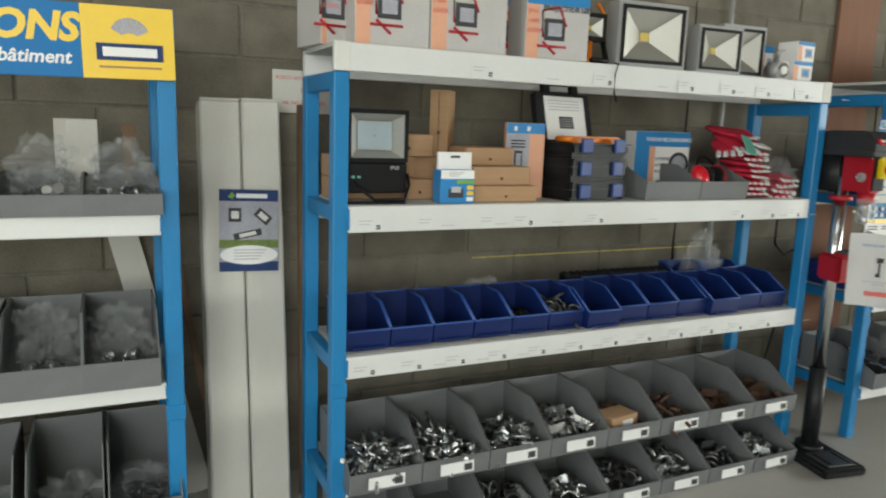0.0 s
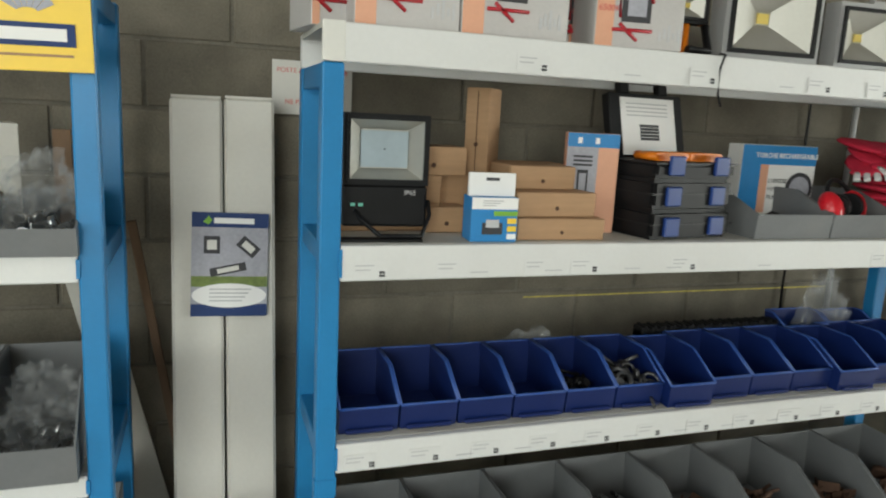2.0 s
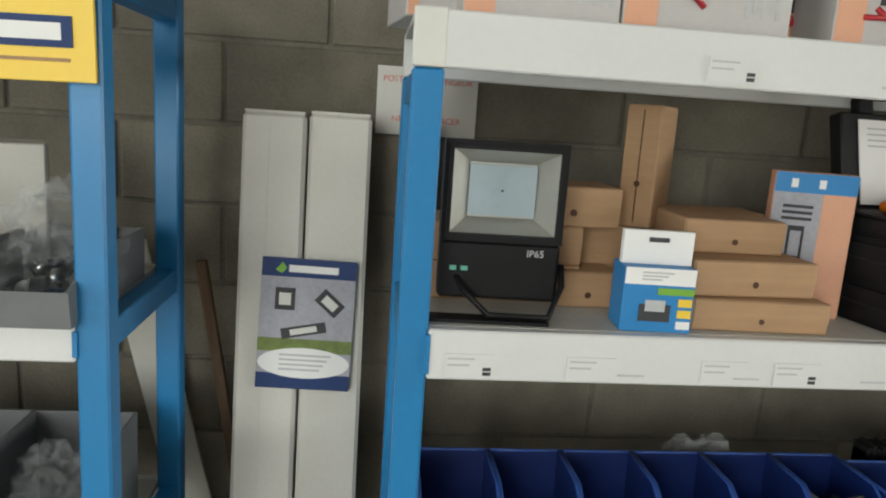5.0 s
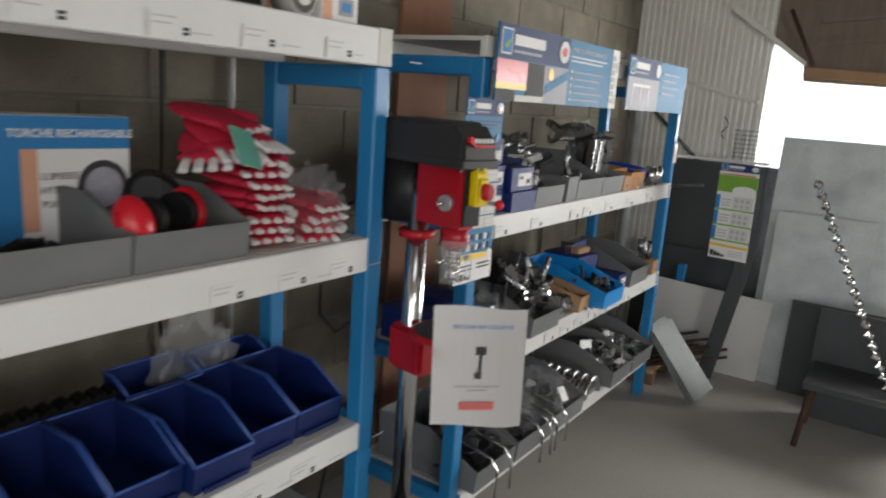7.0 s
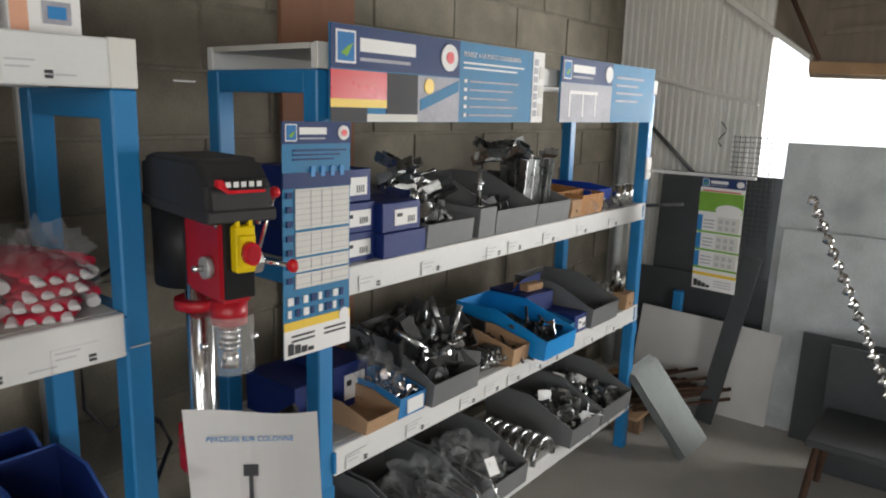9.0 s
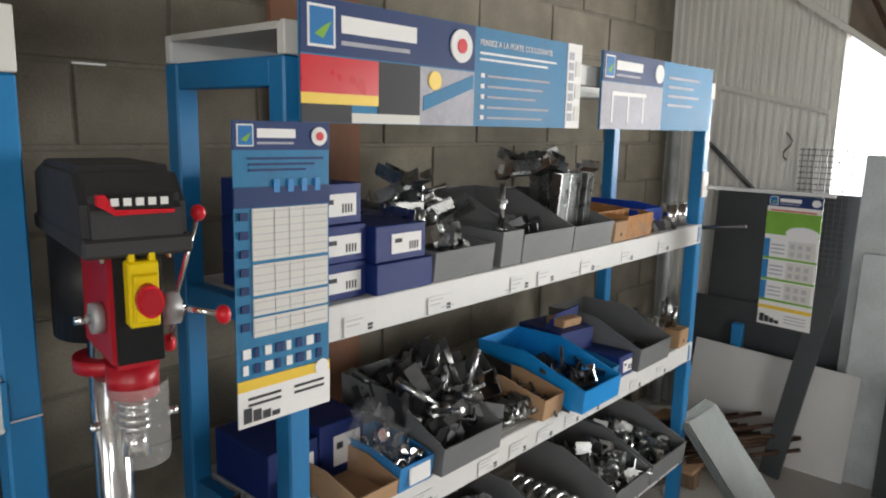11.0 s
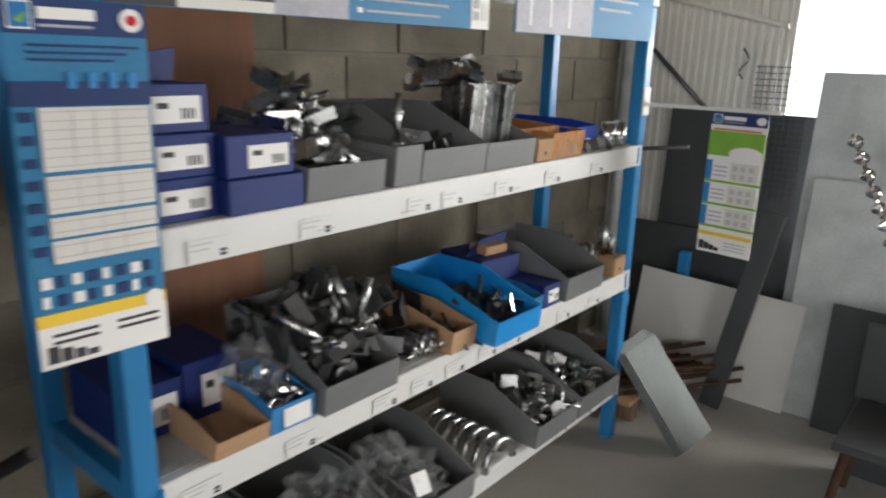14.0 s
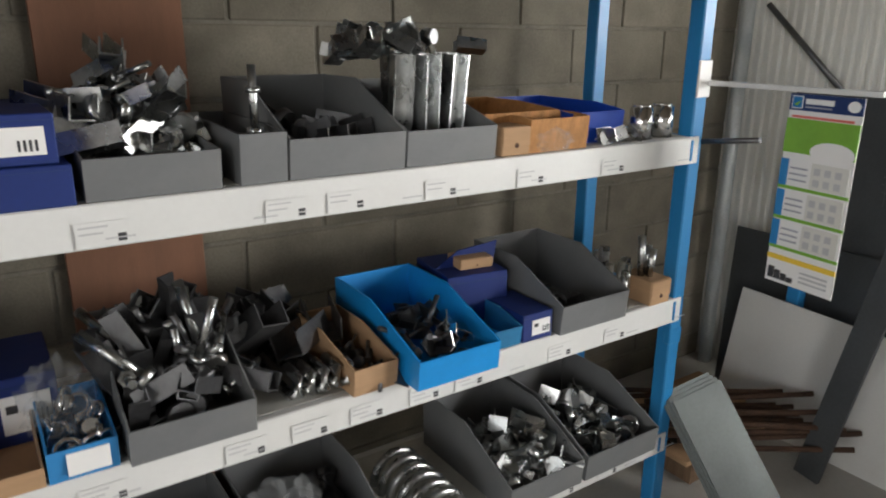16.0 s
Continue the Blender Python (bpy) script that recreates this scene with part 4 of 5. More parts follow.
# ---- first unit of the row: sign and grey bins ----
e = thing("shop_sign", "long blue and yellow shop sign on the shelf top", "sign", pose(-2.0, -0.012, 1.56, 0, -1.0, 0))
part("panel", box(0, 1.31, -0.008, 0, 0, 0.19, 0.001), SIGNBLUE, e, "blue panel")
part("yellow_panel", box(1.3105, 1.54, -0.008, 0, 0, 0.19, 0.001), SIGNYEL, e, "yellow panel")
text_front("ONS", 0.098, SIGNYEL, e, 1.10, 0.095, y=-0.0085, shear=0.2, bold=0.004)
text_front("du bâtiment", 0.047, PAPER, e, 1.055, 0.035, y=-0.0085, shear=0.2, bold=0.001)
flat("brand_bar", 1.345, 1.51, 0.048, 0.092, NAVY, e, 0.0025, -0.008)
flat("brand_bar_inner", 1.36, 1.495, 0.058, 0.082, PAPER, e, 0.0035, -0.008)
flat("print_line", 1.35, 1.505, 0.028, 0.033, WOODF, e, 0.002, -0.008)
for k in range(6):
    a0, a1 = radians(20 + 23 * k), radians(41 + 23 * k)
    part("logo_fan", prism([(1.428 + 0.02 * math.cos(a0), 0.11 + 0.01 * math.sin(a0)), (1.428 + 0.05 * math.cos(a0), 0.11 + 0.05 * math.sin(a0)), (1.428 + 0.05 * math.cos(a1), 0.11 + 0.05 * math.sin(a1)), (1.428 + 0.02 * math.cos(a1), 0.11 + 0.01 * math.sin(a1))], -0.0105, -0.008, "y"), SKYGREY, e)
for i, (z, xs, d, h) in enumerate(((1.2125, (-1.31, -1.09, -0.875, -0.67), 0.36, 0.10), (0.7055, (-1.33, -1.11, -0.895, -0.69), 0.36, 0.21), (0.2355, (-1.31, -1.09, -0.855, -0.64), 0.36, 0.27))):
    for k, x in enumerate(xs):
        x -= 0.03
        storage_bin(x - 0.01, -0.025, z, 0.205, d, h, GREYBIN, "grey folded plastic bin with bagged parts", 0.42 if i else 0.6, 0.3, group="grey bins")
        pile("hardware_pile", "small zinc parts inside clear bags", x + 0.1, 0.14, z + 0.006, 0.15, 0.2, 0.06, 16, ["plate", "nut"], ZINC if i < 2 else DARKSTEEL, 0.024, seed=90 + 7 * i + k)
        bag("plastic_bag", "crumpled clear plastic bag of parts in a grey bin", x + 0.10, 0.14, z + 0.005, 0.18, 0.22, 0.13 if i == 0 else 0.15, 10 + 3 * i + k)
        if i < 2 and k > 1:
            bag("plastic_bag", "crumpled clear plastic bag of parts in a grey bin", x + 0.09, 0.20, z + 0.06, 0.15, 0.13, 0.15, 50 + 3 * i + k)
carton(-0.75, 0.25, 1.2125, 0.09, 0.12, 0.26, 20, "grey white carton leaning in a bin", TUBEW)
single("wooden_offcut", box(-0.60, -0.56, 0.31, 0.34, 1.2125, 1.46), PLANK, "brown wooden offcut standing on a shelf", "wood")
single("leaning_board", box(-0.05, 0.05, -0.006, 0.006, 0, 1.25), TUBEW, "narrow white board leaning behind shelving", "board", pose(-0.36, 0.635, 0.002, 0, -13, 0))
single("leaning_rail", box(-0.012, 0.012, -0.012, 0.012, 0, 1.2), PLANK, "thin brown batten leaning behind shelving", "batten", pose(-0.27, 0.62, 0.002, 0, -9, 0))


# ---- pillar drill ----
e = thing("pillar_drill", "red and black pillar drill on a round steel column", "drill press", pose(2.318, -0.09, 0, 0, 0, -10))
part("base", box(-0.115, 0.115, -0.20, 0.10, 0, 0.045, 0.012, 2), BLACKM, e, "black cast base")
part("base_plate", box(-0.075, 0.075, -0.175, -0.03, 0.045, 0.052, 0.003), DARKSTEEL, e)
for s in (-1, 1):
    part("base_slot", box(s * 0.05 - 0.006, s * 0.05 + 0.006, -0.16, -0.05, 0.0525, 0.054), BLACK, e)
part("column_foot", rod((0, 0.03, 0.045), (0, 0.03, 0.07), 0.062, 24), BLACKM, e)
part("lower_sleeve", rod((0, 0.03, 0.07), (0, 0.03, 0.44), 0.038, 24), BLACKM, e, "black column sleeve")
part("column", rod((0, 0.03, 0.44), (0, 0.03, 1.38), 0.027, 24), CHROME, e, "polished steel column")
part("collar", rod((0, 0.03, 1.225), (0, 0.03, 1.245), 0.048, 20), RED, e)
bracket = part("table_bracket", box(-0.04, 0.04, -0.05, 0.08, 0.86, 0.984, 0.012, 2), RED, e, "red table clamp")
part("crank", rod((0.05, 0.03, 0.92), (0.12, 0.03, 0.92), 0.012), BLACK, bracket)
part("crank_handle", rod((0.11, 0.03, 0.92), (0.18, -0.03, 0.98), 0.011), BLACK, bracket)
bm = bmesh.new()
rod_bm(bm, (0, -0.11, 0.985), (0, -0.11, 1.005), 0.088, 28)
part("table", bm, DARKSTEEL, e, "round drilling table")
bm = bmesh.new()
path_bm(bm, [(0.092 * math.cos(a), -0.11 + 0.092 * math.sin(a), 0.995) for a in np.linspace(0, math.tau, 28)], 0.010, 8)
part("table_rim", bm, RED, e, "red table rim")
part("body", box(-0.058, 0.058, -0.20, 0.02, 1.25, 1.46, 0.012, 2), RED, e, "red head casting")
part("front_panel", box(-0.052, 0.052, -0.212, -0.2005, 1.265, 1.45, 0.003), BLACK, e, "black switch panel")
part("spindle_nose", rod((0, -0.14, 1.19), (0, -0.14, 1.25), 0.05, 24), RED, e, "red spindle nose")
part("quill", rod((0, -0.14, 1.14), (0, -0.14, 1.19), 0.026, 20), CHROME, e)
for k in range(4):
    part("chuck_ring", rod((0, -0.14, 1.125 + 0.014 * k), (0, -0.14, 1.134 + 0.014 * k), 0.031, 20), CHROME, e)
part("chuck", rod((0, -0.14, 1.075), (0, -0.14, 1.12), 0.028, 20, 0.02), CHROME, e)
bm = bmesh.new()
for k in range(20):
    a0, a1 = math.pi + k * math.pi / 20, math.pi + (k + 1) * math.pi / 20
    v = [bm.verts.new((0.066 * math.cos(a), -0.14 + 0.066 * math.sin(a), z)) for a, z in ((a0, 1.07), (a1, 1.07), (a1, 1.215), (a0, 1.215))]
    f = bm.faces.new(v)
    f.smooth = True
part("guard", bm, GUARD, e, "clear plastic chip guard")
for s in (-1, 1):
    part("guard_screw", rod((s * 0.066, -0.14, 1.14), (s * 0.085, -0.14, 1.14), 0.008), CHROME, e)
bm = prism([(-0.235, 1.455), (0.20, 1.455), (0.20, 1.60), (0.12, 1.625), (-0.17, 1.625), (-0.225, 1.56)], -0.112, 0.112)
bmesh.ops.bevel(bm, geom=bm.edges[:], offset=0.016, segments=2, affect="EDGES")
part("belt_cover", bm, COVER, e, "black textured belt cover")
part("cover_skirt", box(-0.117, 0.117, -0.238, 0.205, 1.452, 1.49, 0.006), COVER, e)
part("badge", prism([(-0.07, 1.545), (0.075, 1.545), (0.075, 1.575), (-0.07, 1.57)], -0.238, -0.224, "y"), BLACKM, e, "dark badge plate")
part("badge_swoosh", prism([(-0.085, 1.555), (-0.05, 1.535), (0.075, 1.536), (0.075, 1.543), (-0.05, 1.546), (-0.068, 1.575), (-0.085, 1.575)], -0.2405, -0.225, "y"), REDP, e)
for k in range(5):
    part("badge_bar", box(-0.058 + 0.026 * k, -0.042 + 0.026 * k, -0.2405, -0.238, 1.553, 1.568), PAPER, e)
part("motor", rod((-0.01, 0.13, 1.24), (-0.01, 0.13, 1.452), 0.095, 24), BLACKM, e, "black motor")
part("cover_knob", rod((0.117, -0.05, 1.56), (0.145, -0.05, 1.56), 0.013), BLACK, e)
for x in (-0.07, 0.075):
    part("screw", rod((x, -0.20, 1.44), (x, -0.20, 1.456), 0.006), CHROME, e)
sw = part("switch_box", box(-0.033, 0.033, -0.245, -0.212, 1.335, 1.445, 0.004), YEL, e, "yellow safety switch")
part("switch_flap", box(-0.027, 0.027, -0.258, -0.2455, 1.345, 1.425, 0.003), YEL, sw)
part("stop_button", rod((0, -0.258, 1.385), (0, -0.282, 1.385), 0.027, 24), REDP, sw, "red emergency stop button")
part("button_ring", rod((0, -0.282, 1.385), (0, -0.2845, 1.385), 0.021, 24), RED, sw)
for s in (-1, 1):
    part("switch_lug", box(s * 0.022 - 0.006, s * 0.022 + 0.006, -0.24, -0.225, 1.445, 1.458), YEL, sw)
hub = part("feed_hub", rod((0.06, -0.14, 1.335), (0.115, -0.14, 1.335), 0.03, 20), SILVER, e, "steel feed hub")
part("hub_cap", rod((0.115, -0.14, 1.335), (0.125, -0.14, 1.335), 0.018, 16), CHROME, hub)
for a, b in (((0.11, -0.14, 1.35), (0.165, -0.16, 1.52)), ((0.115, -0.145, 1.335), (0.20, -0.20, 1.325)), ((0.11, -0.14, 1.33), (0.13, -0.04, 1.24))):
    lv = part("feed_lever", rod(a, b, 0.006), CHROME, e, "chrome lever")
    bm = bmesh.new()
    bmesh.ops.create_uvsphere(bm, u_segments=16, v_segments=10, radius=0.018, matrix=Matrix.Translation(b))
    for f in bm.faces:
        f.smooth = True
    part("lever_ball", bm, REDP, lv, "red plastic ball")
part("spring_cap", rod((-0.06, -0.14, 1.335), (-0.085, -0.14, 1.335), 0.027, 18), SILVER, e)
part("spring_nut", rod((-0.085, -0.14, 1.335), (-0.12, -0.14, 1.335), 0.008), CHROME, e)
for o in e.children_recursive:
    if o.name.split(".")[0] in ("collar", "base", "base_plate", "base_slot", "column_foot", "lower_sleeve", "column", "table", "table_rim", "table_bracket", "crank", "crank_handle"):
        continue
    wide = 0.66 if o.name.split(".")[0] in ("guard", "chuck", "chuck_ring", "quill", "spindle_nose", "guard_screw") else 0.55
    for v in o.data.vertices:  # slim head of a light machine
        z = v.co.z
        v.co = (v.co.x * wide, v.co.y * 0.74, 1.425 + (z - 1.455) * (0.62 if z > 1.455 else 0.75))
single("power_cable", tube_path([(2.25, 0.10, 1.30), (2.16, 0.12, 1.25), (2.17, 0.13, 1.0), (2.2, 0.1, 0.95), (2.24, 0.05, 1.0), (2.27, 0.02, 0.97), (2.31, 0.05, 0.9), (2.22, 0.12, 0.6), (2.3, 0.3, 0.01)], 0.005), BLACK, "black power cable looped behind the drill", "cable")
# hanging sheet
e = thing("price_sheet", "white printed sheet hanging from the drill table", "paper", pose(2.18, -0.225, 0.797, 0, 0, -46))
bm = bmesh.new()
N = 10
vs = []
for k in range(N + 1):
    u = k / N
    vs.append([bm.verts.new((0.23 * u + 0.012 * (1 - v), -0.02 * math.sin(math.pi * u) - 0.015 * v, 0.31 * v + 0.006 * math.sin(5 * u))) for v in (0, 0.5, 1)])
for k in range(N):
    for j in range(2):
        bm.faces.new((vs[k][j], vs[k + 1][j], vs[k + 1][j + 1], vs[k][j + 1]))
bmesh.ops.solidify(bm, geom=bm.faces[:], thickness=0.0012)
part("sheet", bm, PAPER, e)
text_front("PERCEUSE SUR COLONNE", 0.0125, BOXBLUE, e, 0.118, 0.262, y=-0.040, align="CENTER")
for x0, x1, z0, z1 in ((0.105, 0.13, 0.195, 0.215), (0.114, 0.121, 0.15, 0.195), (0.106, 0.122, 0.135, 0.15)):
    part("drill_picture", box(x0, x1, -0.037, -0.034, z0, z1), INK, e)
part("print_line", box(0.06, 0.17, -0.033, -0.031, 0.112, 0.114), GREYINK, e)
part("print_line", box(0.09, 0.14, -0.033, -0.031, 0.102, 0.104), GREYINK, e)
part("price_bar", box(0.075, 0.16, -0.031, -0.028, 0.052, 0.072), REDINK, e, "red unreadable price")


# ---- posters on the second unit ----
def catalogue_header(e, w, z0, z1, y):
    flat("header", 0, w, z0, z1, NAVY, e, 0.002, y)
    h = z1 - z0
    flat("logo_frame", h * 0.15, h * 0.8, z0 + h * 0.12, z1 - h * 0.12, PAPER, e, 0.003, y)
    flat("logo_field", h * 0.2, h * 0.75, z0 + h * 0.17, z1 - h * 0.17, SIGNBLUE, e, 0.0038, y)
    part("logo_leaf", prism([(h * 0.3, z0 + h * 0.35), (h * 0.5, z0 + h * 0.28), (h * 0.7, z0 + h * 0.6), (h * 0.5, z0 + h * 0.5)], y - 0.0046, y - 0.001, "y"), GREEN, e)
    flat("brand_bar", h * 0.95, min(w * 0.62, h * 3.0), z0 + h * 0.42, z0 + h * 0.74, PAPER, e, 0.003, y)
    flat("brand_line", h * 0.95, min(w * 0.6, h * 2.8), z0 + h * 0.2, z0 + h * 0.28, SKYGREY, e, 0.003, y)


e = thing("hardware_poster", "tall blue catalogue poster fixed to a shelf post", "poster", pose(2.555, -0.03, 1.04, 0, 0.5, -1))
part("sheet", box(0, 0.205, -0.002, 0, 0, 0.55), CYAN, e)
catalogue_header(e, 0.205, 0.50, 0.55, -0.002)
part("round_badge", rod((0.18, -0.007, 0.525), (0.18, -0.002, 0.525), 0.017, 20), PAPER, e)
part("badge_core", rod((0.18, -0.009, 0.525), (0.18, -0.005, 0.525), 0.008, 14), REDP, e)
flat("navy_band", 0, 0.205, 0.40, 0.435, NAVY, e, 0.003, -0.002)
for k in range(3):
    flat("heading_line", 0.03, 0.19 - 0.02 * k, 0.483 - 0.01 * k, 0.487 - 0.01 * k, NAVY, e, 0.003, -0.002)
for k in range(4):
    flat("pictogram", 0.08 + 0.03 * k, 0.092 + 0.03 * k, 0.425, 0.448, BOXBLUE, e, 0.004, -0.002)
for z0, z1, n in ((0.305, 0.398, 7), (0.242, 0.298, 4), (0.205, 0.236, 2), (0.165, 0.2, 2)):
    flat("table_panel", 0.035, 0.2, z0, z1, CREAM, e, 0.003, -0.002)
    for k in range(n):
        flat("table_rule", 0.037, 0.198, z0 + (z1 - z0) * (k + 0.5) / n, z0 + (z1 - z0) * (k + 0.5) / n + 0.0018, GREYINK, e, 0.0038, -0.002)
    for k in range(3):
        flat("table_rule", 0.08 + 0.032 * k, 0.0812 + 0.032 * k, z0 + 0.003, z1 - 0.003, GREYINK, e, 0.0041, -0.002)
for k in range(7):
    flat("side_picture", 0.01, 0.026, 0.18 + 0.033 * k, 0.194 + 0.033 * k, NAVY, e, 0.004, -0.002)
for k in range(16):
    flat("part_picture", 0.012 + 0.023 * (k % 8), 0.022 + 0.023 * (k % 8) + 0.003 * (k % 3), 0.098 + 0.03 * (k // 8), 0.116 + 0.03 * (k // 8), NAVY if k % 2 else PAPER, e, 0.003, -0.002)
flat("yellow_band", 0, 0.205, 0.068, 0.088, SIGNYEL, e, 0.003, -0.002)
flat("white_foot", 0, 0.205, 0, 0.068, PAPER, e, 0.003, -0.002)
for k in range(4):
    flat("foot_line", 0.02 + 0.1 * (k % 2), 0.09 + 0.1 * (k % 2), 0.05 - 0.012 * (k // 2), 0.055 - 0.012 * (k // 2), INK, e, 0.004, -0.002)
for k in range(4):
    flat("foot_picture", 0.01 + 0.02 * k, 0.027 + 0.02 * k, 0.008, 0.036 - 0.006 * k, INK, e, 0.004, -0.002)
part("round_stamp", rod((0.185, -0.007, 0.078), (0.185, -0.003, 0.078), 0.016, 20), PAPER, e)

e = thing("shelf_banner", "long blue advertising panel on top of the shelving", "banner", pose(2.70, -0.03, 1.588))
part("panel", box(0, 0.955, -0.006, 0, 0, 0.225), CYAN, e)
catalogue_header(e, 0.49, 0.125, 0.224, -0.006)
part("round_badge", rod((0.44, -0.012, 0.175), (0.44, -0.006, 0.175), 0.036, 24), PAPER, e)
part("badge_core", rod((0.44, -0.014, 0.175), (0.44, -0.008, 0.175), 0.016, 20), REDP, e)
flat("picture_red", 0.0, 0.19, 0.055, 0.122, REDP, e, 0.002, -0.006)
flat("picture_yellow", 0.0, 0.19, 0.035, 0.055, SIGNYEL, e, 0.002, -0.006)
flat("picture_dark", 0.19, 0.31, 0.02, 0.122, INK, e, 0.002, -0.006)
flat("picture_pale", 0.12, 0.31, 0.001, 0.02, CREAM, e, 0.002, -0.006)
flat("picture_dark", 0.0, 0.12, 0.001, 0.035, INK, e, 0.002, -0.006)
flat("picture_track", 0.31, 0.49, 0.001, 0.122, SKYGREY, e, 0.002, -0.006)
part("picture_rail", prism([(0.32, 0.03), (0.485, 0.085), (0.485, 0.115), (0.32, 0.06)], -0.0095, -0.006, "y"), CYAN, e)
part("medal", rod((0.355, -0.011, 0.095), (0.355, -0.007, 0.095), 0.02, 16), SIGNYEL, e)
text_front("PENSEZ A LA PORTE COULISSANTE", 0.019, PAPER, e, 0.51, 0.185, y=-0.007)
for k in range(2):
    flat("heading_line", 0.51, 0.83 - 0.04 * k, 0.165 - 0.014 * k, 0.17 - 0.014 * k, PAPER, e, 0.002, -0.006)
for k in range(5):
    flat("bullet", 0.515, 0.528, 0.112 - 0.024 * k, 0.122 - 0.024 * k, PAPER, e, 0.002, -0.006)
    flat("text_line", 0.54, 0.8 - 0.03 * (k % 3), 0.114 - 0.024 * k, 0.119 - 0.024 * k, SKYGREY, e, 0.002, -0.006)
flat("end_panel", 0.885, 0.955, 0.0, 0.225, PAPER, e, 0.002, -0.006)
for k in range(7):
    flat("letter_bar", 0.892, 0.915, 0.02 + 0.027 * k, 0.04 + 0.027 * k, SKYGREY, e, 0.003, -0.006)
for k in range(3):
    flat("pictogram", 0.925, 0.948, 0.02 + 0.06 * k, 0.06 + 0.06 * k, CREAM, e, 0.0035, -0.006)

e = thing("shelf_banner", "shorter blue advertising panel on top of the shelving", "banner", pose(3.775, -0.03, 1.588))
part("panel", box(0, 0.82, -0.006, 0, 0, 0.225), CYAN, e)
catalogue_header(e, 0.4, 0.14, 0.224, -0.006)
part("round_badge", rod((0.365, -0.012, 0.18), (0.365, -0.006, 0.18), 0.03, 20), PAPER, e)
flat("gate_picture", 0.0, 0.4, 0.001, 0.138, SKYGREY, e, 0.002, -0.006)
for k in range(3):
    flat("gate_bar", 0.06 + 0.1 * k, 0.07 + 0.1 * k, 0.02, 0.11, PAPER, e, 0.003, -0.006)
flat("gate_bar", 0.06, 0.28, 0.1, 0.112, PAPER, e, 0.0035, -0.006)
for k in range(4):
    flat("text_line", 0.44, 0.7 - 0.05 * (k % 2), 0.17 - 0.03 * k, 0.178 - 0.03 * k, SKYGREY, e, 0.002, -0.006)

# green poster on its bracket
e = thing("poster_bracket", "white steel arm on a shelf post", "bracket")
part("arm", box(4.70, 4.715, -0.47, -0.001, 1.362, 1.376, 0.002), WHITE, e, "", None)
part("plate", box(4.655, 4.709, -0.008, -0.001, 1.33, 1.43, 0.002), WHITE, e)
single("steel_bar", rod((4.74, 0.06, 1.195), (4.74, -0.16, 1.225), 0.008), DARKSTEEL, "dark steel bar lying across the shelf end", "bar")
e = thing("hardware_poster", "tall green and white catalogue poster hanging from an arm", "poster", pose(4.73, -0.237, 0.857, 0, 0, -97))
e.scale = (1.2, 1.0, 1.02)
part("sheet", box(0, 0.165, -0.002, 0, 0, 0.49), PAPER, e)
catalogue_header(e, 0.165, 0.45, 0.49, -0.002)
part("round_badge", rod((0.147, -0.008, 0.47), (0.147, -0.003, 0.47), 0.013, 18), PAPER, e)
flat("pink_line", 0.01, 0.15, 0.432, 0.438, REDINK, e, 0.003, -0.002)
flat("green_field", 0, 0.165, 0.345, 0.43, GREEN, e, 0.003, -0.002)
part("white_oval", prism([(0.115 + 0.05 * math.cos(a), 0.355 + 0.026 * math.sin(a)) for a in np.linspace(0, math.tau, 20, endpoint=False)], -0.0065, -0.004, "y"), PAPER, e)
for k in range(3):
    z = 0.10 + 0.08 * k
    flat("green_rule", 0, 0.165, z - 0.008, z, GREEN, e, 0.003, -0.002)
    flat("blue_strip", 0, 0.018, z, z + 0.068, BOXBLUE, e, 0.003, -0.002)
    flat("photo", 0.075, 0.158, z + 0.003, z + 0.066, CREAM, e, 0.003, -0.002)
    for j in range(6):
        flat("part_picture", 0.082 + 0.024 * (j % 3), 0.096 + 0.024 * (j % 3), z + 0.01 + 0.028 * (j // 3), z + 0.027 + 0.028 * (j // 3), GREYINK, e, 0.004, -0.002)
    for j in range(3):
        flat("text_line", 0.024, 0.065, z + 0.015 + 0.015 * j, z + 0.019 + 0.015 * j, SKYGREY, e, 0.003, -0.002)
flat("yellow_band", 0, 0.165, 0.062, 0.075, SIGNYEL, e, 0.003, -0.002)
for k in range(4):
    flat("foot_picture", 0.008 + 0.016 * k, 0.021 + 0.016 * k, 0.01, 0.04 - 0.006 * k, INK, e, 0.004, -0.002)
for k in range(3):
    flat("foot_line", 0.085, 0.15, 0.018 + 0.012 * k, 0.022 + 0.012 * k, GREYINK, e, 0.003, -0.002)


# ---- hardware on the second unit ----
def blue_box(x, y, z, w, d, h, rz=0, opened=False, lab=True):
    e = thing("hardware_carton", "navy blue printed hardware carton " + ("standing open" if opened else "with a white label"), "box", pose(x, y, z, 0, 0, rz), "navy cartons")
    part("body", box(0, w, 0, d, 0, h, 0.002), BOXNAVY, e)
    if lab:
        flat("label_card", w * 0.3, w * 0.9, h * 0.2, h * 0.75, PAPER, e)
        for k in range(4):
            flat("bar_code", w * 0.65 + 0.008 * k, w * 0.65 + 0.004 + 0.008 * k, h * 0.28, h * 0.5, INK, e, 0.0022)
        flat("label_mark", w * 0.36, w * 0.5, h * 0.5, h * 0.62, INK, e, 0.0022)
    part("lid_seam", box(-0.001, w + 0.001, -0.001, d, h * 0.86, h * 0.875), NAVY, e)
    if opened:
        part("open_flap", prism([(0, h), (w, h), (w + 0.01, h + 0.06), (0.07, h + 0.045)], d * 0.4, d * 0.42, "y"), BOXNAVY, e)
    return e


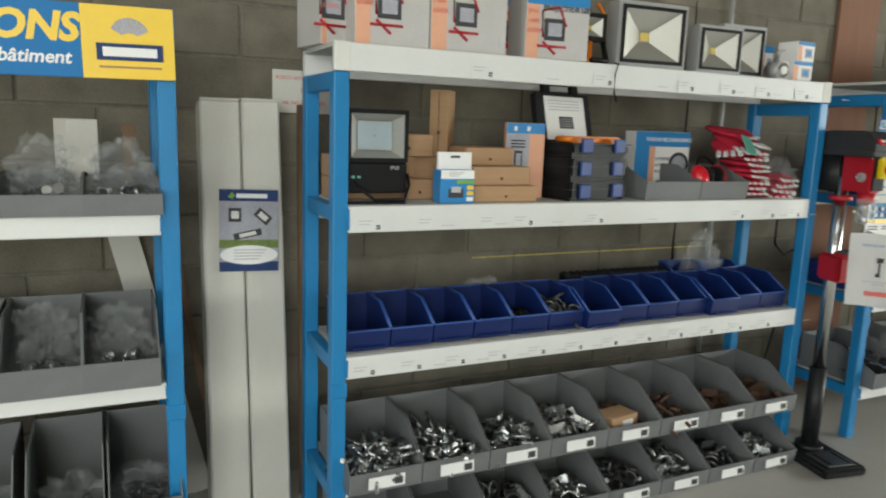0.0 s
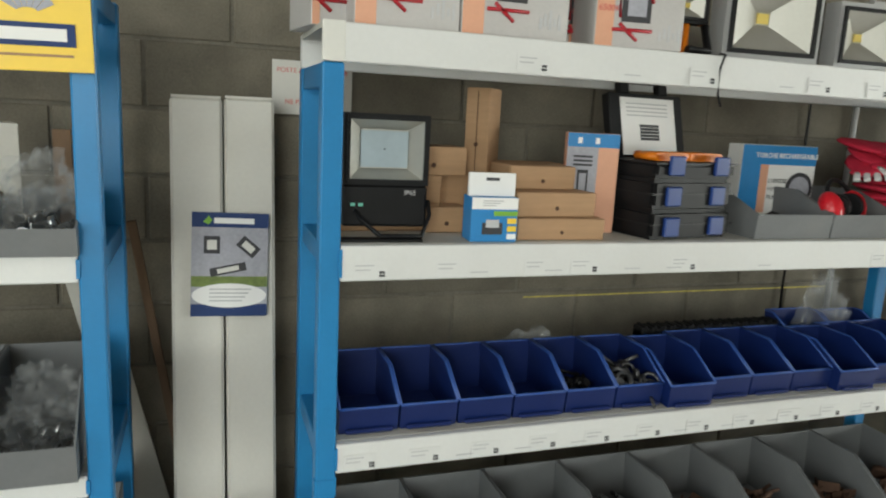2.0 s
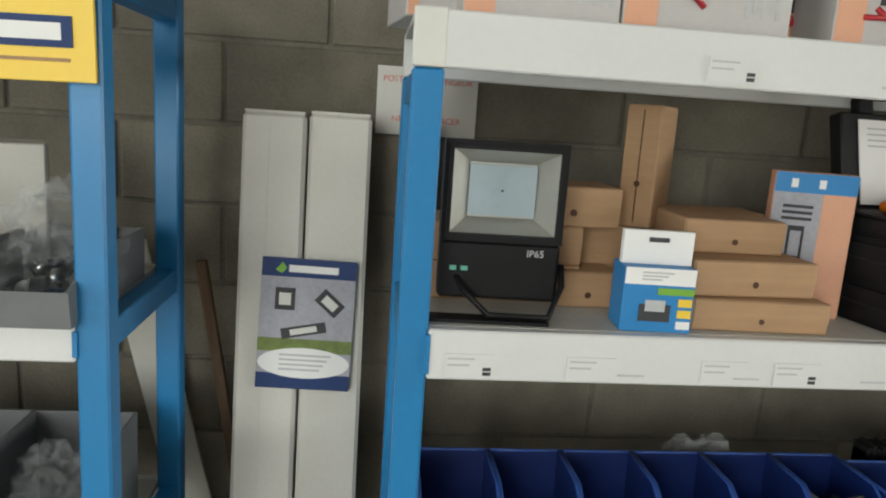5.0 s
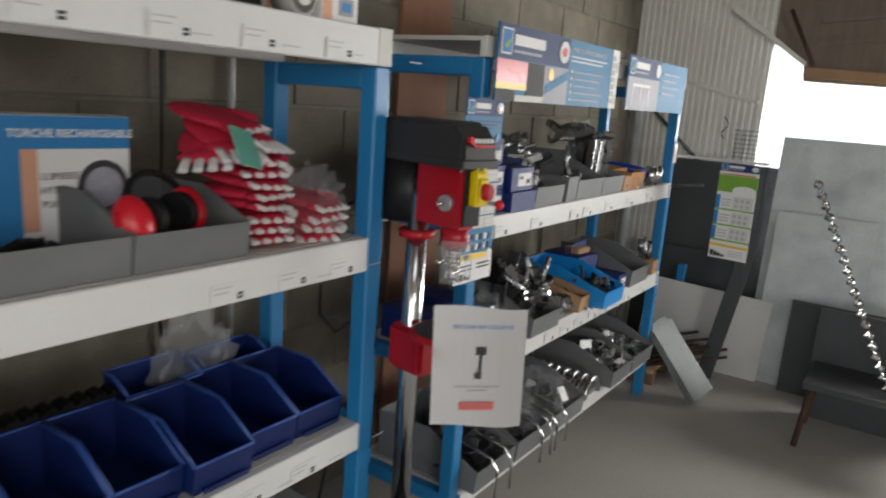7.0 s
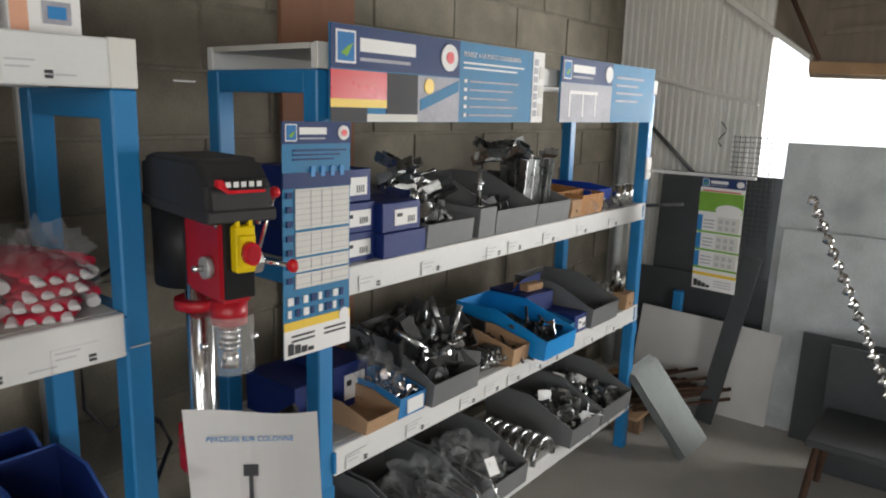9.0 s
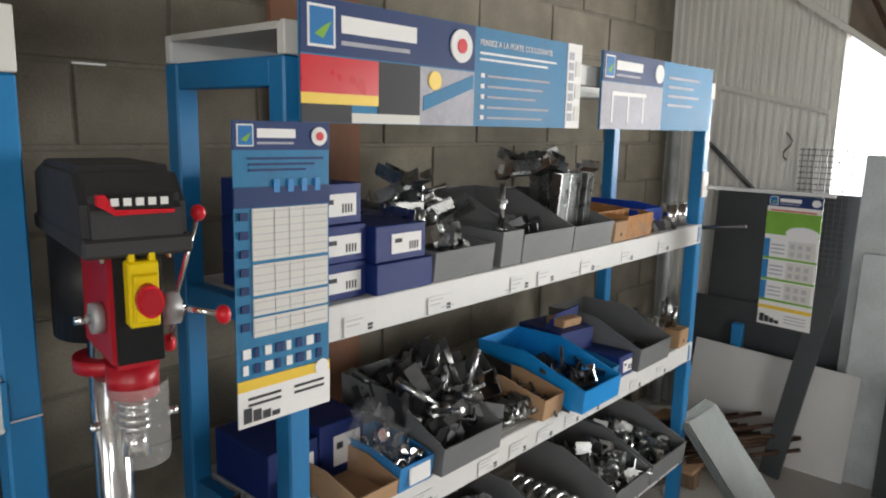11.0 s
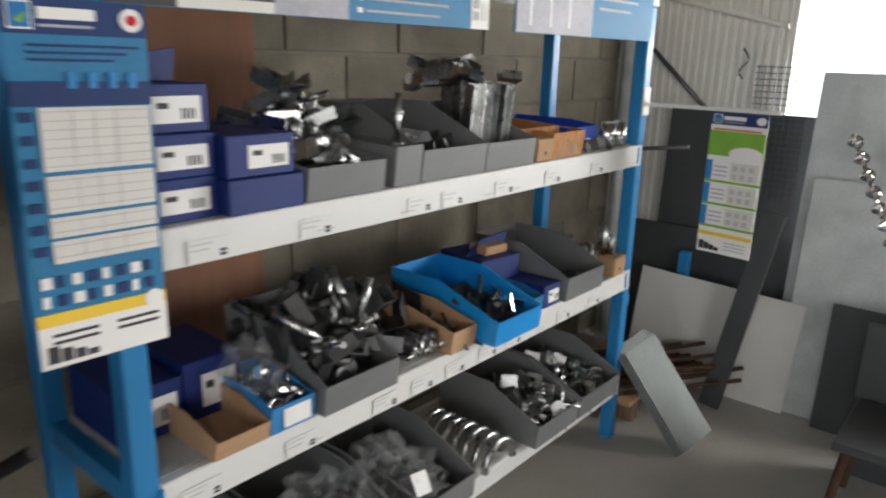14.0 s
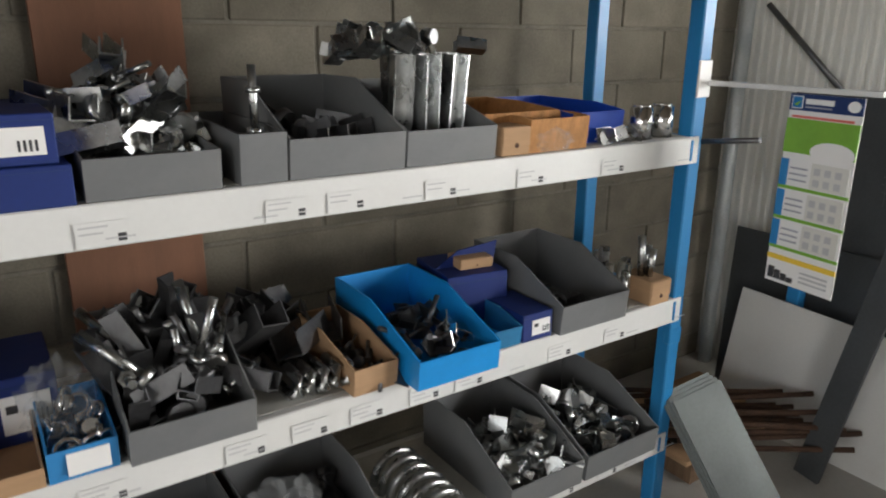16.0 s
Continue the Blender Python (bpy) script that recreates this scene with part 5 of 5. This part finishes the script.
T1, T2, T3 = 1.2225, 0.7355, 0.2685
for k in range(2):
    blue_box(2.745, 0.02, T1 + 0.079 * k, 0.165, 0.3, 0.078)
blue_box(2.75, 0.03, T1 + 0.158, 0.16, 0.28, 0.085, 2, True)
blue_box(2.915, -0.01, T1, 0.175, 0.3, 0.068, 0, lab=False)
blue_box(2.92, 0.0, T1 + 0.069, 0.155, 0.3, 0.08)


def open_box(x, y, z, w, d, h, material, label, lip=1.0, cut=0.5, rz=0, t=0.004):
    e = thing("parts_bin", label, "bin", pose(x, y, z, 0, 0, rz), "parts bins")
    part("body", bin_bm(w, d, h, lip, t, cut), material, e)
    return e


open_box(3.105, 0.0, T1, 0.225, 0.36, 0.085, GREYBIN, "grey bin heaped with zinc brackets", 0.85)
pile("hardware_pile", "tall heap of zinc channel brackets in a grey bin", 3.217, 0.18, T1 + 0.006, 0.23, 0.27, 0.22, 130, ["channel", "channel", "nut", "bolt"], ZINC, 0.034, seed=5)
open_box(3.365, 0.0, T1, 0.09, 0.36, 0.1, GREYBIN, "narrow grey bin with threaded bolts", 0.95)
bm = bmesh.new()
box_bm(bm, 3.375, 3.445, 0.0, 0.07, T1 + 0.004, T1 + 0.088)
rod_bm(bm, (3.41, 0.035, T1 + 0.088), (3.41, 0.035, T1 + 0.215), 0.008, 10)
rod_bm(bm, (3.41, 0.035, T1 + 0.09), (3.41, 0.035, T1 + 0.10), 0.017, 6)
rod_bm(bm, (3.41, 0.035, T1 + 0.165), (3.41, 0.035, T1 + 0.175), 0.015, 6)
single("threaded_roller", bm, ZINC, "zinc steel trolley with a threaded stud", "fitting")
storage_bin(3.46, 0.0, T1, 0.255, 0.38, 0.175, GREYBIN, "grey folded plastic bin with dark fittings", 0.45, 0.55, group="grey bins")
pile("hardware_pile", "dark steel fittings low in a grey bin", 3.587, 0.21, T1 + 0.006, 0.17, 0.22, 0.08, 30, ["channel", "nut"], DARKSTEEL, 0.035, seed=6)
storage_bin(3.72, 0.0, T1, 0.235, 0.38, 0.16, GREYBIN, "grey folded plastic bin with zinc channels", 0.48, 0.7, group="grey bins")
bm = bmesh.new()
for k in range(9):
    channel_bm(bm, pose(3.75 + 0.022 * k, 0.10 + 0.05 * (k % 3), T1 + 0.005, -4 + (k % 3) * 3, (k % 2) * 4 - 2, 170 + 8 * (k % 4)), 0.045, 0.225)
single("zinc_channels", bm, ZINC, "upright zinc channel pieces in a grey bin", "hardware", None, "", "stuff")
pile("hardware_pile", "loose zinc brackets on top of channels", 3.80, 0.16, T1 + 0.21, 0.34, 0.2, 0.07, 30, ["channel", "plate", "nut"], ZINC, 0.03, seed=8)
carton(3.975, 0.0, T1, 0.085, 0.08, 0.068, 0, "small plain cardboard carton on a shelf")
e = open_box(3.98, 0.085, T1, 0.24, 0.29, 0.10, OSB, "brown open carton with clear bags", 0.9, 0.5)
open_box(4.06, 0.005, T1, 0.19, 0.08, 0.085, OSB, "brown printed open carton on a shelf", 0.95)
bag("plastic_bag", "small clear bag at the shelf edge", 4.14, -0.0, T1, 0.10, 0.04, 0.055, 31)
open_box(4.235, 0.06, T1, 0.2, 0.33, 0.095, mat("royal_blue_plastic", (0.01, 0.06, 0.42), 0.4, bump=0.02), "royal blue open carton on a shelf", 0.85, 0.3)
bm = bmesh.new()
for x in (4.50, 4.585):
    rod_bm(bm, (x, 0.05, T1), (x, 0.05, T1 + 0.085), 0.032, 20)
    rod_bm(bm, (x, 0.05, T1 + 0.085), (x, 0.05, T1 + 0.092), 0.026, 20)
single("steel_rollers", bm, CHROME, "two shiny steel rollers on the shelf", "rollers", None, "", "stuff")
pile("hardware_pile", "few zinc plates at the shelf end", 4.40, 0.03, T1, 0.16, 0.06, 0.02, 8, ["plate"], ZINC, 0.03, seed=9)

# middle shelf of the second unit
blue_box(2.745, 0.16, T2, 0.14, 0.22, 0.12)
blue_box(2.89, 0.16, T2, 0.14, 0.22, 0.14)
open_box(2.85, -0.01, T2, 0.13, 0.2, 0.07, CARD, "brown opened carton flap on a shelf", 0.6)
e = open_box(2.985, -0.01, T2, 0.115, 0.2, 0.085, BOXBLUE, "blue open carton with zinc rollers", 0.75)
flat("label_card", 0.03, 0.10, 0.012, 0.055, PAPER, e, 0.004, -0.006)
pile("hardware_pile", "shiny zinc rollers in a clear bag", 3.04, 0.08, T2 + 0.01, 0.11, 0.16, 0.10, 26, ["nut", "ring"], CHROME, 0.022, seed=11)
bag("plastic_bag", "clear bag over zinc rollers", 3.03, 0.12, T2 + 0.03, 0.12, 0.14, 0.14, 33)
storage_bin(3.115, -0.03, T2, 0.235, 0.37, 0.175, GREYBIN, "grey folded plastic bin heaped with black hinges", 0.42, 0.5, group="grey bins")
pile("hardware_pile", "heap of dark hinges with zinc bolts", 3.232, 0.16, T2 + 0.006, 0.225, 0.29, 0.22, 150, ["channel", "channel", "bolt", "nut"], DARKSTEEL, 0.035, up=0.4, seed=12)
pile("hardware_pile", "zinc bolts among dark hinges", 3.225, 0.12, T2 + 0.05, 0.25, 0.28, 0.19, 26, ["bolt"], ZINC, 0.045, up=0.4, seed=13)
bm = bmesh.new()
for k in range(5):
    path_bm(bm, [(3.45 + 0.03 * k, 0.34, T2 + 0.012 + 0.02 * (k % 2)), (3.45 + 0.03 * k, 0.04, T2 + 0.012 + 0.02 * (k % 2)), (3.455 + 0.03 * k, 0.005, T2 + 0.03), (3.46 + 0.03 * k, 0.02, T2 + 0.06), (3.46 + 0.03 * k, 0.08, T2 + 0.062)], 0.012, 8)
single("zinc_hooks", bm, ZINC, "curved zinc guide hooks lying on the shelf", "hardware", None, "", "stuff")
pile("hardware_pile", "flat dark plates and brackets at the back", 3.50, 0.28, T2, 0.30, 0.2, 0.12, 24, ["plate", "channel", "bracket"], DARKSTEEL, 0.05, seed=14)
open_box(3.57, -0.02, T2, 0.11, 0.27, 0.105, CARD, "small cut-down cardboard bin of dark bolts", 0.62, 0.55, rz=2)
pile("hardware_pile", "dark bolts in a cardboard bin", 3.62, 0.10, T2 + 0.006, 0.09, 0.2, 0.05, 28, ["bolt", "nut"], DARKSTEEL, 0.022, seed=15)
e = open_box(3.70, -0.075, T2, 0.225, 0.40, 0.15, AZURE, "bright azure plastic bin of hardware", 0.48, 0.55, t=0.005)
pile("hardware_pile", "dark hinges and zinc plates in an azure bin", 3.80, 0.10, T2 + 0.008, 0.2, 0.30, 0.08, 40, ["plate", "bracket", "bolt"], DARKSTEEL, 0.034, seed=16)
pile("hardware_pile", "bright zinc plates in an azure bin", 3.85, 0.0, T2 + 0.05, 0.12, 0.10, 0.05, 8, ["plate"], CHROME, 0.03, seed=17)
blue_box(3.94, 0.16, T2 + 0.001, 0.18, 0.2, 0.15, -8, True, lab=False)
e = open_box(3.955, 0.0, T2, 0.10, 0.17, 0.075, CYAN, "small open blue carton of fittings", 0.7)
blue_box(4.06, -0.005, T2, 0.10, 0.17, 0.075)
carton(4.0, 0.19, T2 + 0.152, 0.10, 0.08, 0.03, -8, "opened brown carton on a navy box")
storage_bin(4.175, -0.02, T2, 0.25, 0.38, 0.17, GREYBIN, "grey folded plastic bin nearly empty", 0.48, 0.5, group="grey bins")
pile("hardware_pile", "few dark fittings in a grey bin", 4.30, 0.12, T2 + 0.006, 0.18, 0.25, 0.03, 18, ["plate", "nut"], DARKSTEEL, 0.03, seed=18)
carton(4.54, -0.01, T2, 0.085, 0.12, 0.075, 0, "small open cardboard carton of zinc pins")
bm = bmesh.new()
rnd = random.Random(5)
for k in range(16):
    x, yy = rnd.uniform(4.45, 4.63), rnd.uniform(0.02, 0.26)
    z = T2 + (0.076 if x > 4.54 and yy < 0.11 else 0)
    rod_bm(bm, (x, yy, z), (x + rnd.uniform(-0.01, 0.01), yy, z + rnd.uniform(0.08, 0.13)), 0.011, 8)
single("zinc_pins", bm, ZINC, "upright zinc hinge pins on a shelf", "hardware", None, "", "stuff")

# low shelf of the second unit
for x, w, mt, n, kd in ((2.76, 0.27, DARKSTEEL, 40, ["bracket", "plate"]), (3.05, 0.29, DARKSTEEL, 40, ["plate"]), (3.36, 0.30, DARKSTEEL, 60, ["bracket", "nut"]), (4.0, 0.265, ZINC, 70, ["nut", "plate", "bracket"]), (4.28, 0.30, ZINC, 70, ["nut", "plate", "bracket"])):
    storage_bin(x, -0.05, T3, w, 0.42, 0.18, GREYBIN, "grey folded plastic bin of hardware on a low shelf", 0.45, 0.5, group="grey bins")
    pile("hardware_pile", "heap of " + ("zinc rollers and brackets" if mt is ZINC else "dark oiled brackets") + " in a grey bin", x + w / 2, 0.13, T3 + 0.006, w * 0.85, 0.34, 0.13, n, kd, mt, 0.036, seed=int(x * 100))
bag("plastic_bag", "crumpled clear bag of zinc parts in a grey bin", 3.42, 0.06, T3 + 0.02, 0.22, 0.24, 0.22, 61)
bag("plastic_bag", "crumpled clear bag of zinc parts in a grey bin", 3.22, 0.10, T3 + 0.02, 0.22, 0.24, 0.20, 62)
single("bag_label", box(-0.03, 0.03, -0.0015, 0.0015, -0.03, 0.03), PAPER, "white label stuck on a clear bag", "label", pose(3.42, -0.055, T3 + 0.16, -35, 10, 0))
bm = bmesh.new()
for k in range(7):
    y0 = -0.02 + 0.045 * k
    path_bm(bm, [(3.83 + 0.075 * math.cos(a), y0, T3 + 0.012 + 0.085 * math.sin(a)) for a in np.linspace(0, math.pi, 10)], 0.012, 8)
single("zinc_hoops", bm, ZINC, "row of zinc hoops on a low shelf", "hardware", None, "", "stuff")
bm = bmesh.new()
for k, x in enumerate((2.85, 2.95, 3.2, 3.28, 3.33, 3.42)):
    path_bm(bm, [(x, 0.12, T3 + 0.13), (x, -0.06, T3 + 0.10), (x, -0.085, T3 + 0.06), (x + 0.01 * (k % 2), -0.082, T3 - 0.05)], 0.006, 8)
single("hook_bolts", bm, CHROME, "bent zinc hook bolts hanging over a bin lip", "hardware", None, "", "stuff")

# ---- the far corner ----
e = thing("sheet_rack", "blue steel rack behind leaning metal sheets", "rack")
for y in (0.10, -0.47):
    part("post", box(5.52, 5.57, y - 0.025, y + 0.025, 0, 0.62, 0.003), BLUE, e)
part("cross_bar", box(5.53, 5.56, -0.445, 0.075, 0.40, 0.45), BLUE, e)
def leaning(name, label, x, y0, y1, h, tilt, material, cat, z=0.0, t=0.004, rx=0.0):
    return single(name, box(0, t, y0, y1, 0, h, 0.001), material, label, cat, pose(x, 0, z, rx, tilt, 0))
leaning("steel_sheet", "dark steel sheet standing against the cladding", 5.66, -0.46, 0.33, 1.30, 3.5, DARKSHEET, "metal sheet")
leaning("steel_sheet", "dark steel sheet lower in front of another", 5.62, -1.3, 0.45, 0.72, 2, DARKSHEET, "metal sheet")
leaning("white_panel", "scuffed white board leaning on the rack", 5.40, -0.47, 0.30, 0.52, 8, mat("scuffed_white_board", (0.66, 0.65, 0.63), 0.4, vary=0.06, scale=4, bump=0.02, spots=0.3, spot_colour=(0.42, 0.36, 0.30)), "board", 0.0, 0.012, 2.0)
leaning("galvanised_sheet", "mottled galvanised sheet leaning upright", 5.50, -1.2, -0.37, 1.50, 5, GALV, "metal sheet", 0.002)
leaning("galvanised_sheet", "mottled galvanised sheet in front of another", 5.43, -0.95, -0.42, 1.06, 6, GALV, "metal sheet", 0.002)
leaning("steel_sheet", "dark steel offcut standing on the floor", 5.36, -1.25, -0.60, 0.56, 5, DARKSHEET, "metal sheet", 0.002)
single("dark_plank", box(-0.01, 0.01, -0.045, 0.045, 0, 0.93, 0.002), DARKSHEET, "dark grey plank leaning on the white board", "plank", pose(5.24, -0.20, 0.006, 9, 4, 0))
e = thing("metal_plates", "stack of galvanised plates leaning on a shelf post", "metal plates", pose(4.74, -0.02, 0.0, 0, 0, 0))
along, rise = Vector((0.9, -0.43, 0)).normalized(), Vector((-0.035, 0.29, 0.38))
rise.normalize()
along = (along - rise * along.dot(rise)).normalized()
facing = rise.cross(along)
turn = Matrix((along, facing, rise)).transposed().to_4x4()
for k in range(4):
    bm = bmesh.new()
    box_bm(bm, -0.10 + 0.008 * k, 0.09 + 0.006 * k, -0.002, 0.002, 0, 0.485 - 0.012 * k)
    part("plate", bm, PLATE, e, "", Matrix.Translation(Vector((0.055, -0.28, 0.042)) - facing * 0.006 * (k - 1.5)) @ turn)
e = thing("pallet", "small wooden pallet under rusty bars", "pallet")
for k in range(3):
    part("board", box(4.83, 5.45, 0.0 + 0.16 * k, 0.10 + 0.16 * k, 0.08, 0.10, 0.002), CARD, e)
for x in (4.86, 5.12, 5.38):
    part("runner", box(x, x + 0.06, 0.0, 0.42, 0, 0.0795, 0.002), PLANK, e)
rnd = random.Random(9)
for k in range(16):
    a = (4.86 + rnd.uniform(0, 0.06), 0.05 + 0.022 * k, 0.113 + 0.022 * (k % 5))
    b = (5.36 + rnd.uniform(-0.1, 0.08), -0.30 + 0.024 * k, 0.135 + 0.022 * (k % 5))
    single("rusty_bar", rod(a, b, 0.010, 8), RUST, "rusty round steel bar in a pile", "steel bar", None, "rusty bars")
# lattice panel standing behind the sheets
bm = bmesh.new()
for k in range(9):
    box_bm(bm, 5.712, 5.716, -0.30 + 0.028 * k, -0.296 + 0.028 * k, 0.9, 1.52)
for k in range(22):
    box_bm(bm, 5.717, 5.721, -0.305, -0.06, 0.92 + 0.028 * k, 0.924 + 0.028 * k)
single("mesh_panel", bm, DARKSTEEL, "grey welded wire mesh panel standing against cladding", "mesh panel")
# twisted bar on its stand
bm = bmesh.new()
a, b = Vector((4.62, -0.70, 1.33)), Vector((4.72, -1.18, 0.30))
n = 120
prev = None
q = (b - a).to_track_quat("Z", "Y").to_matrix()
for k in range(n + 1):
    p = a.lerp(b, k / n)
    ang = k * 0.55
    ring = [bm.verts.new(p + q @ Vector((rr * math.cos(ang + o), rr * math.sin(ang + o), 0))) for rr, o in ((0.022, 0), (0.006, 1.57), (0.022, 3.14), (0.006, 4.71))]
    if prev:
        for j in range(4):
            bm.faces.new((prev[j], prev[(j + 1) % 4], ring[(j + 1) % 4], ring[j]))
    prev = ring
e = thing("auger", "twisted steel bar on a dark iron stand", "auger")
part("twisted_bar", bm, CHROME, e, "bright twisted steel bar")
part("stand_plate", box(4.62, 5.05, -1.5, -0.80, 0.30, 0.33, 0.003), DARKSHEET, e, "dark steel plate")
for x, y in ((4.65, -0.84), (5.0, -0.84), (4.65, -1.45), (5.0, -1.45)):
    part("leg", rod((x, y, 0.30), (x - 0.04, y + 0.03, 0), 0.015), RUST, e)
part("side_panel", box(5.06, 5.08, -1.5, -0.78, 0, 0.62, 0.003), DARKSHEET, e)

# ---- blocks, last ----
row = 0
z = -0.076
while z < 2.6:
    off = 0.25 * (row % 2) + 0.088
    x = -2.0 + off
    while x < END_X - 0.02:
        x1 = min(x + 0.49, END_X - 0.002)
        if x1 - x > 0.04:
            block(x, x1, max(z, 0.0), z + 0.19)
        x += 0.5
    z += 0.2
    row += 1
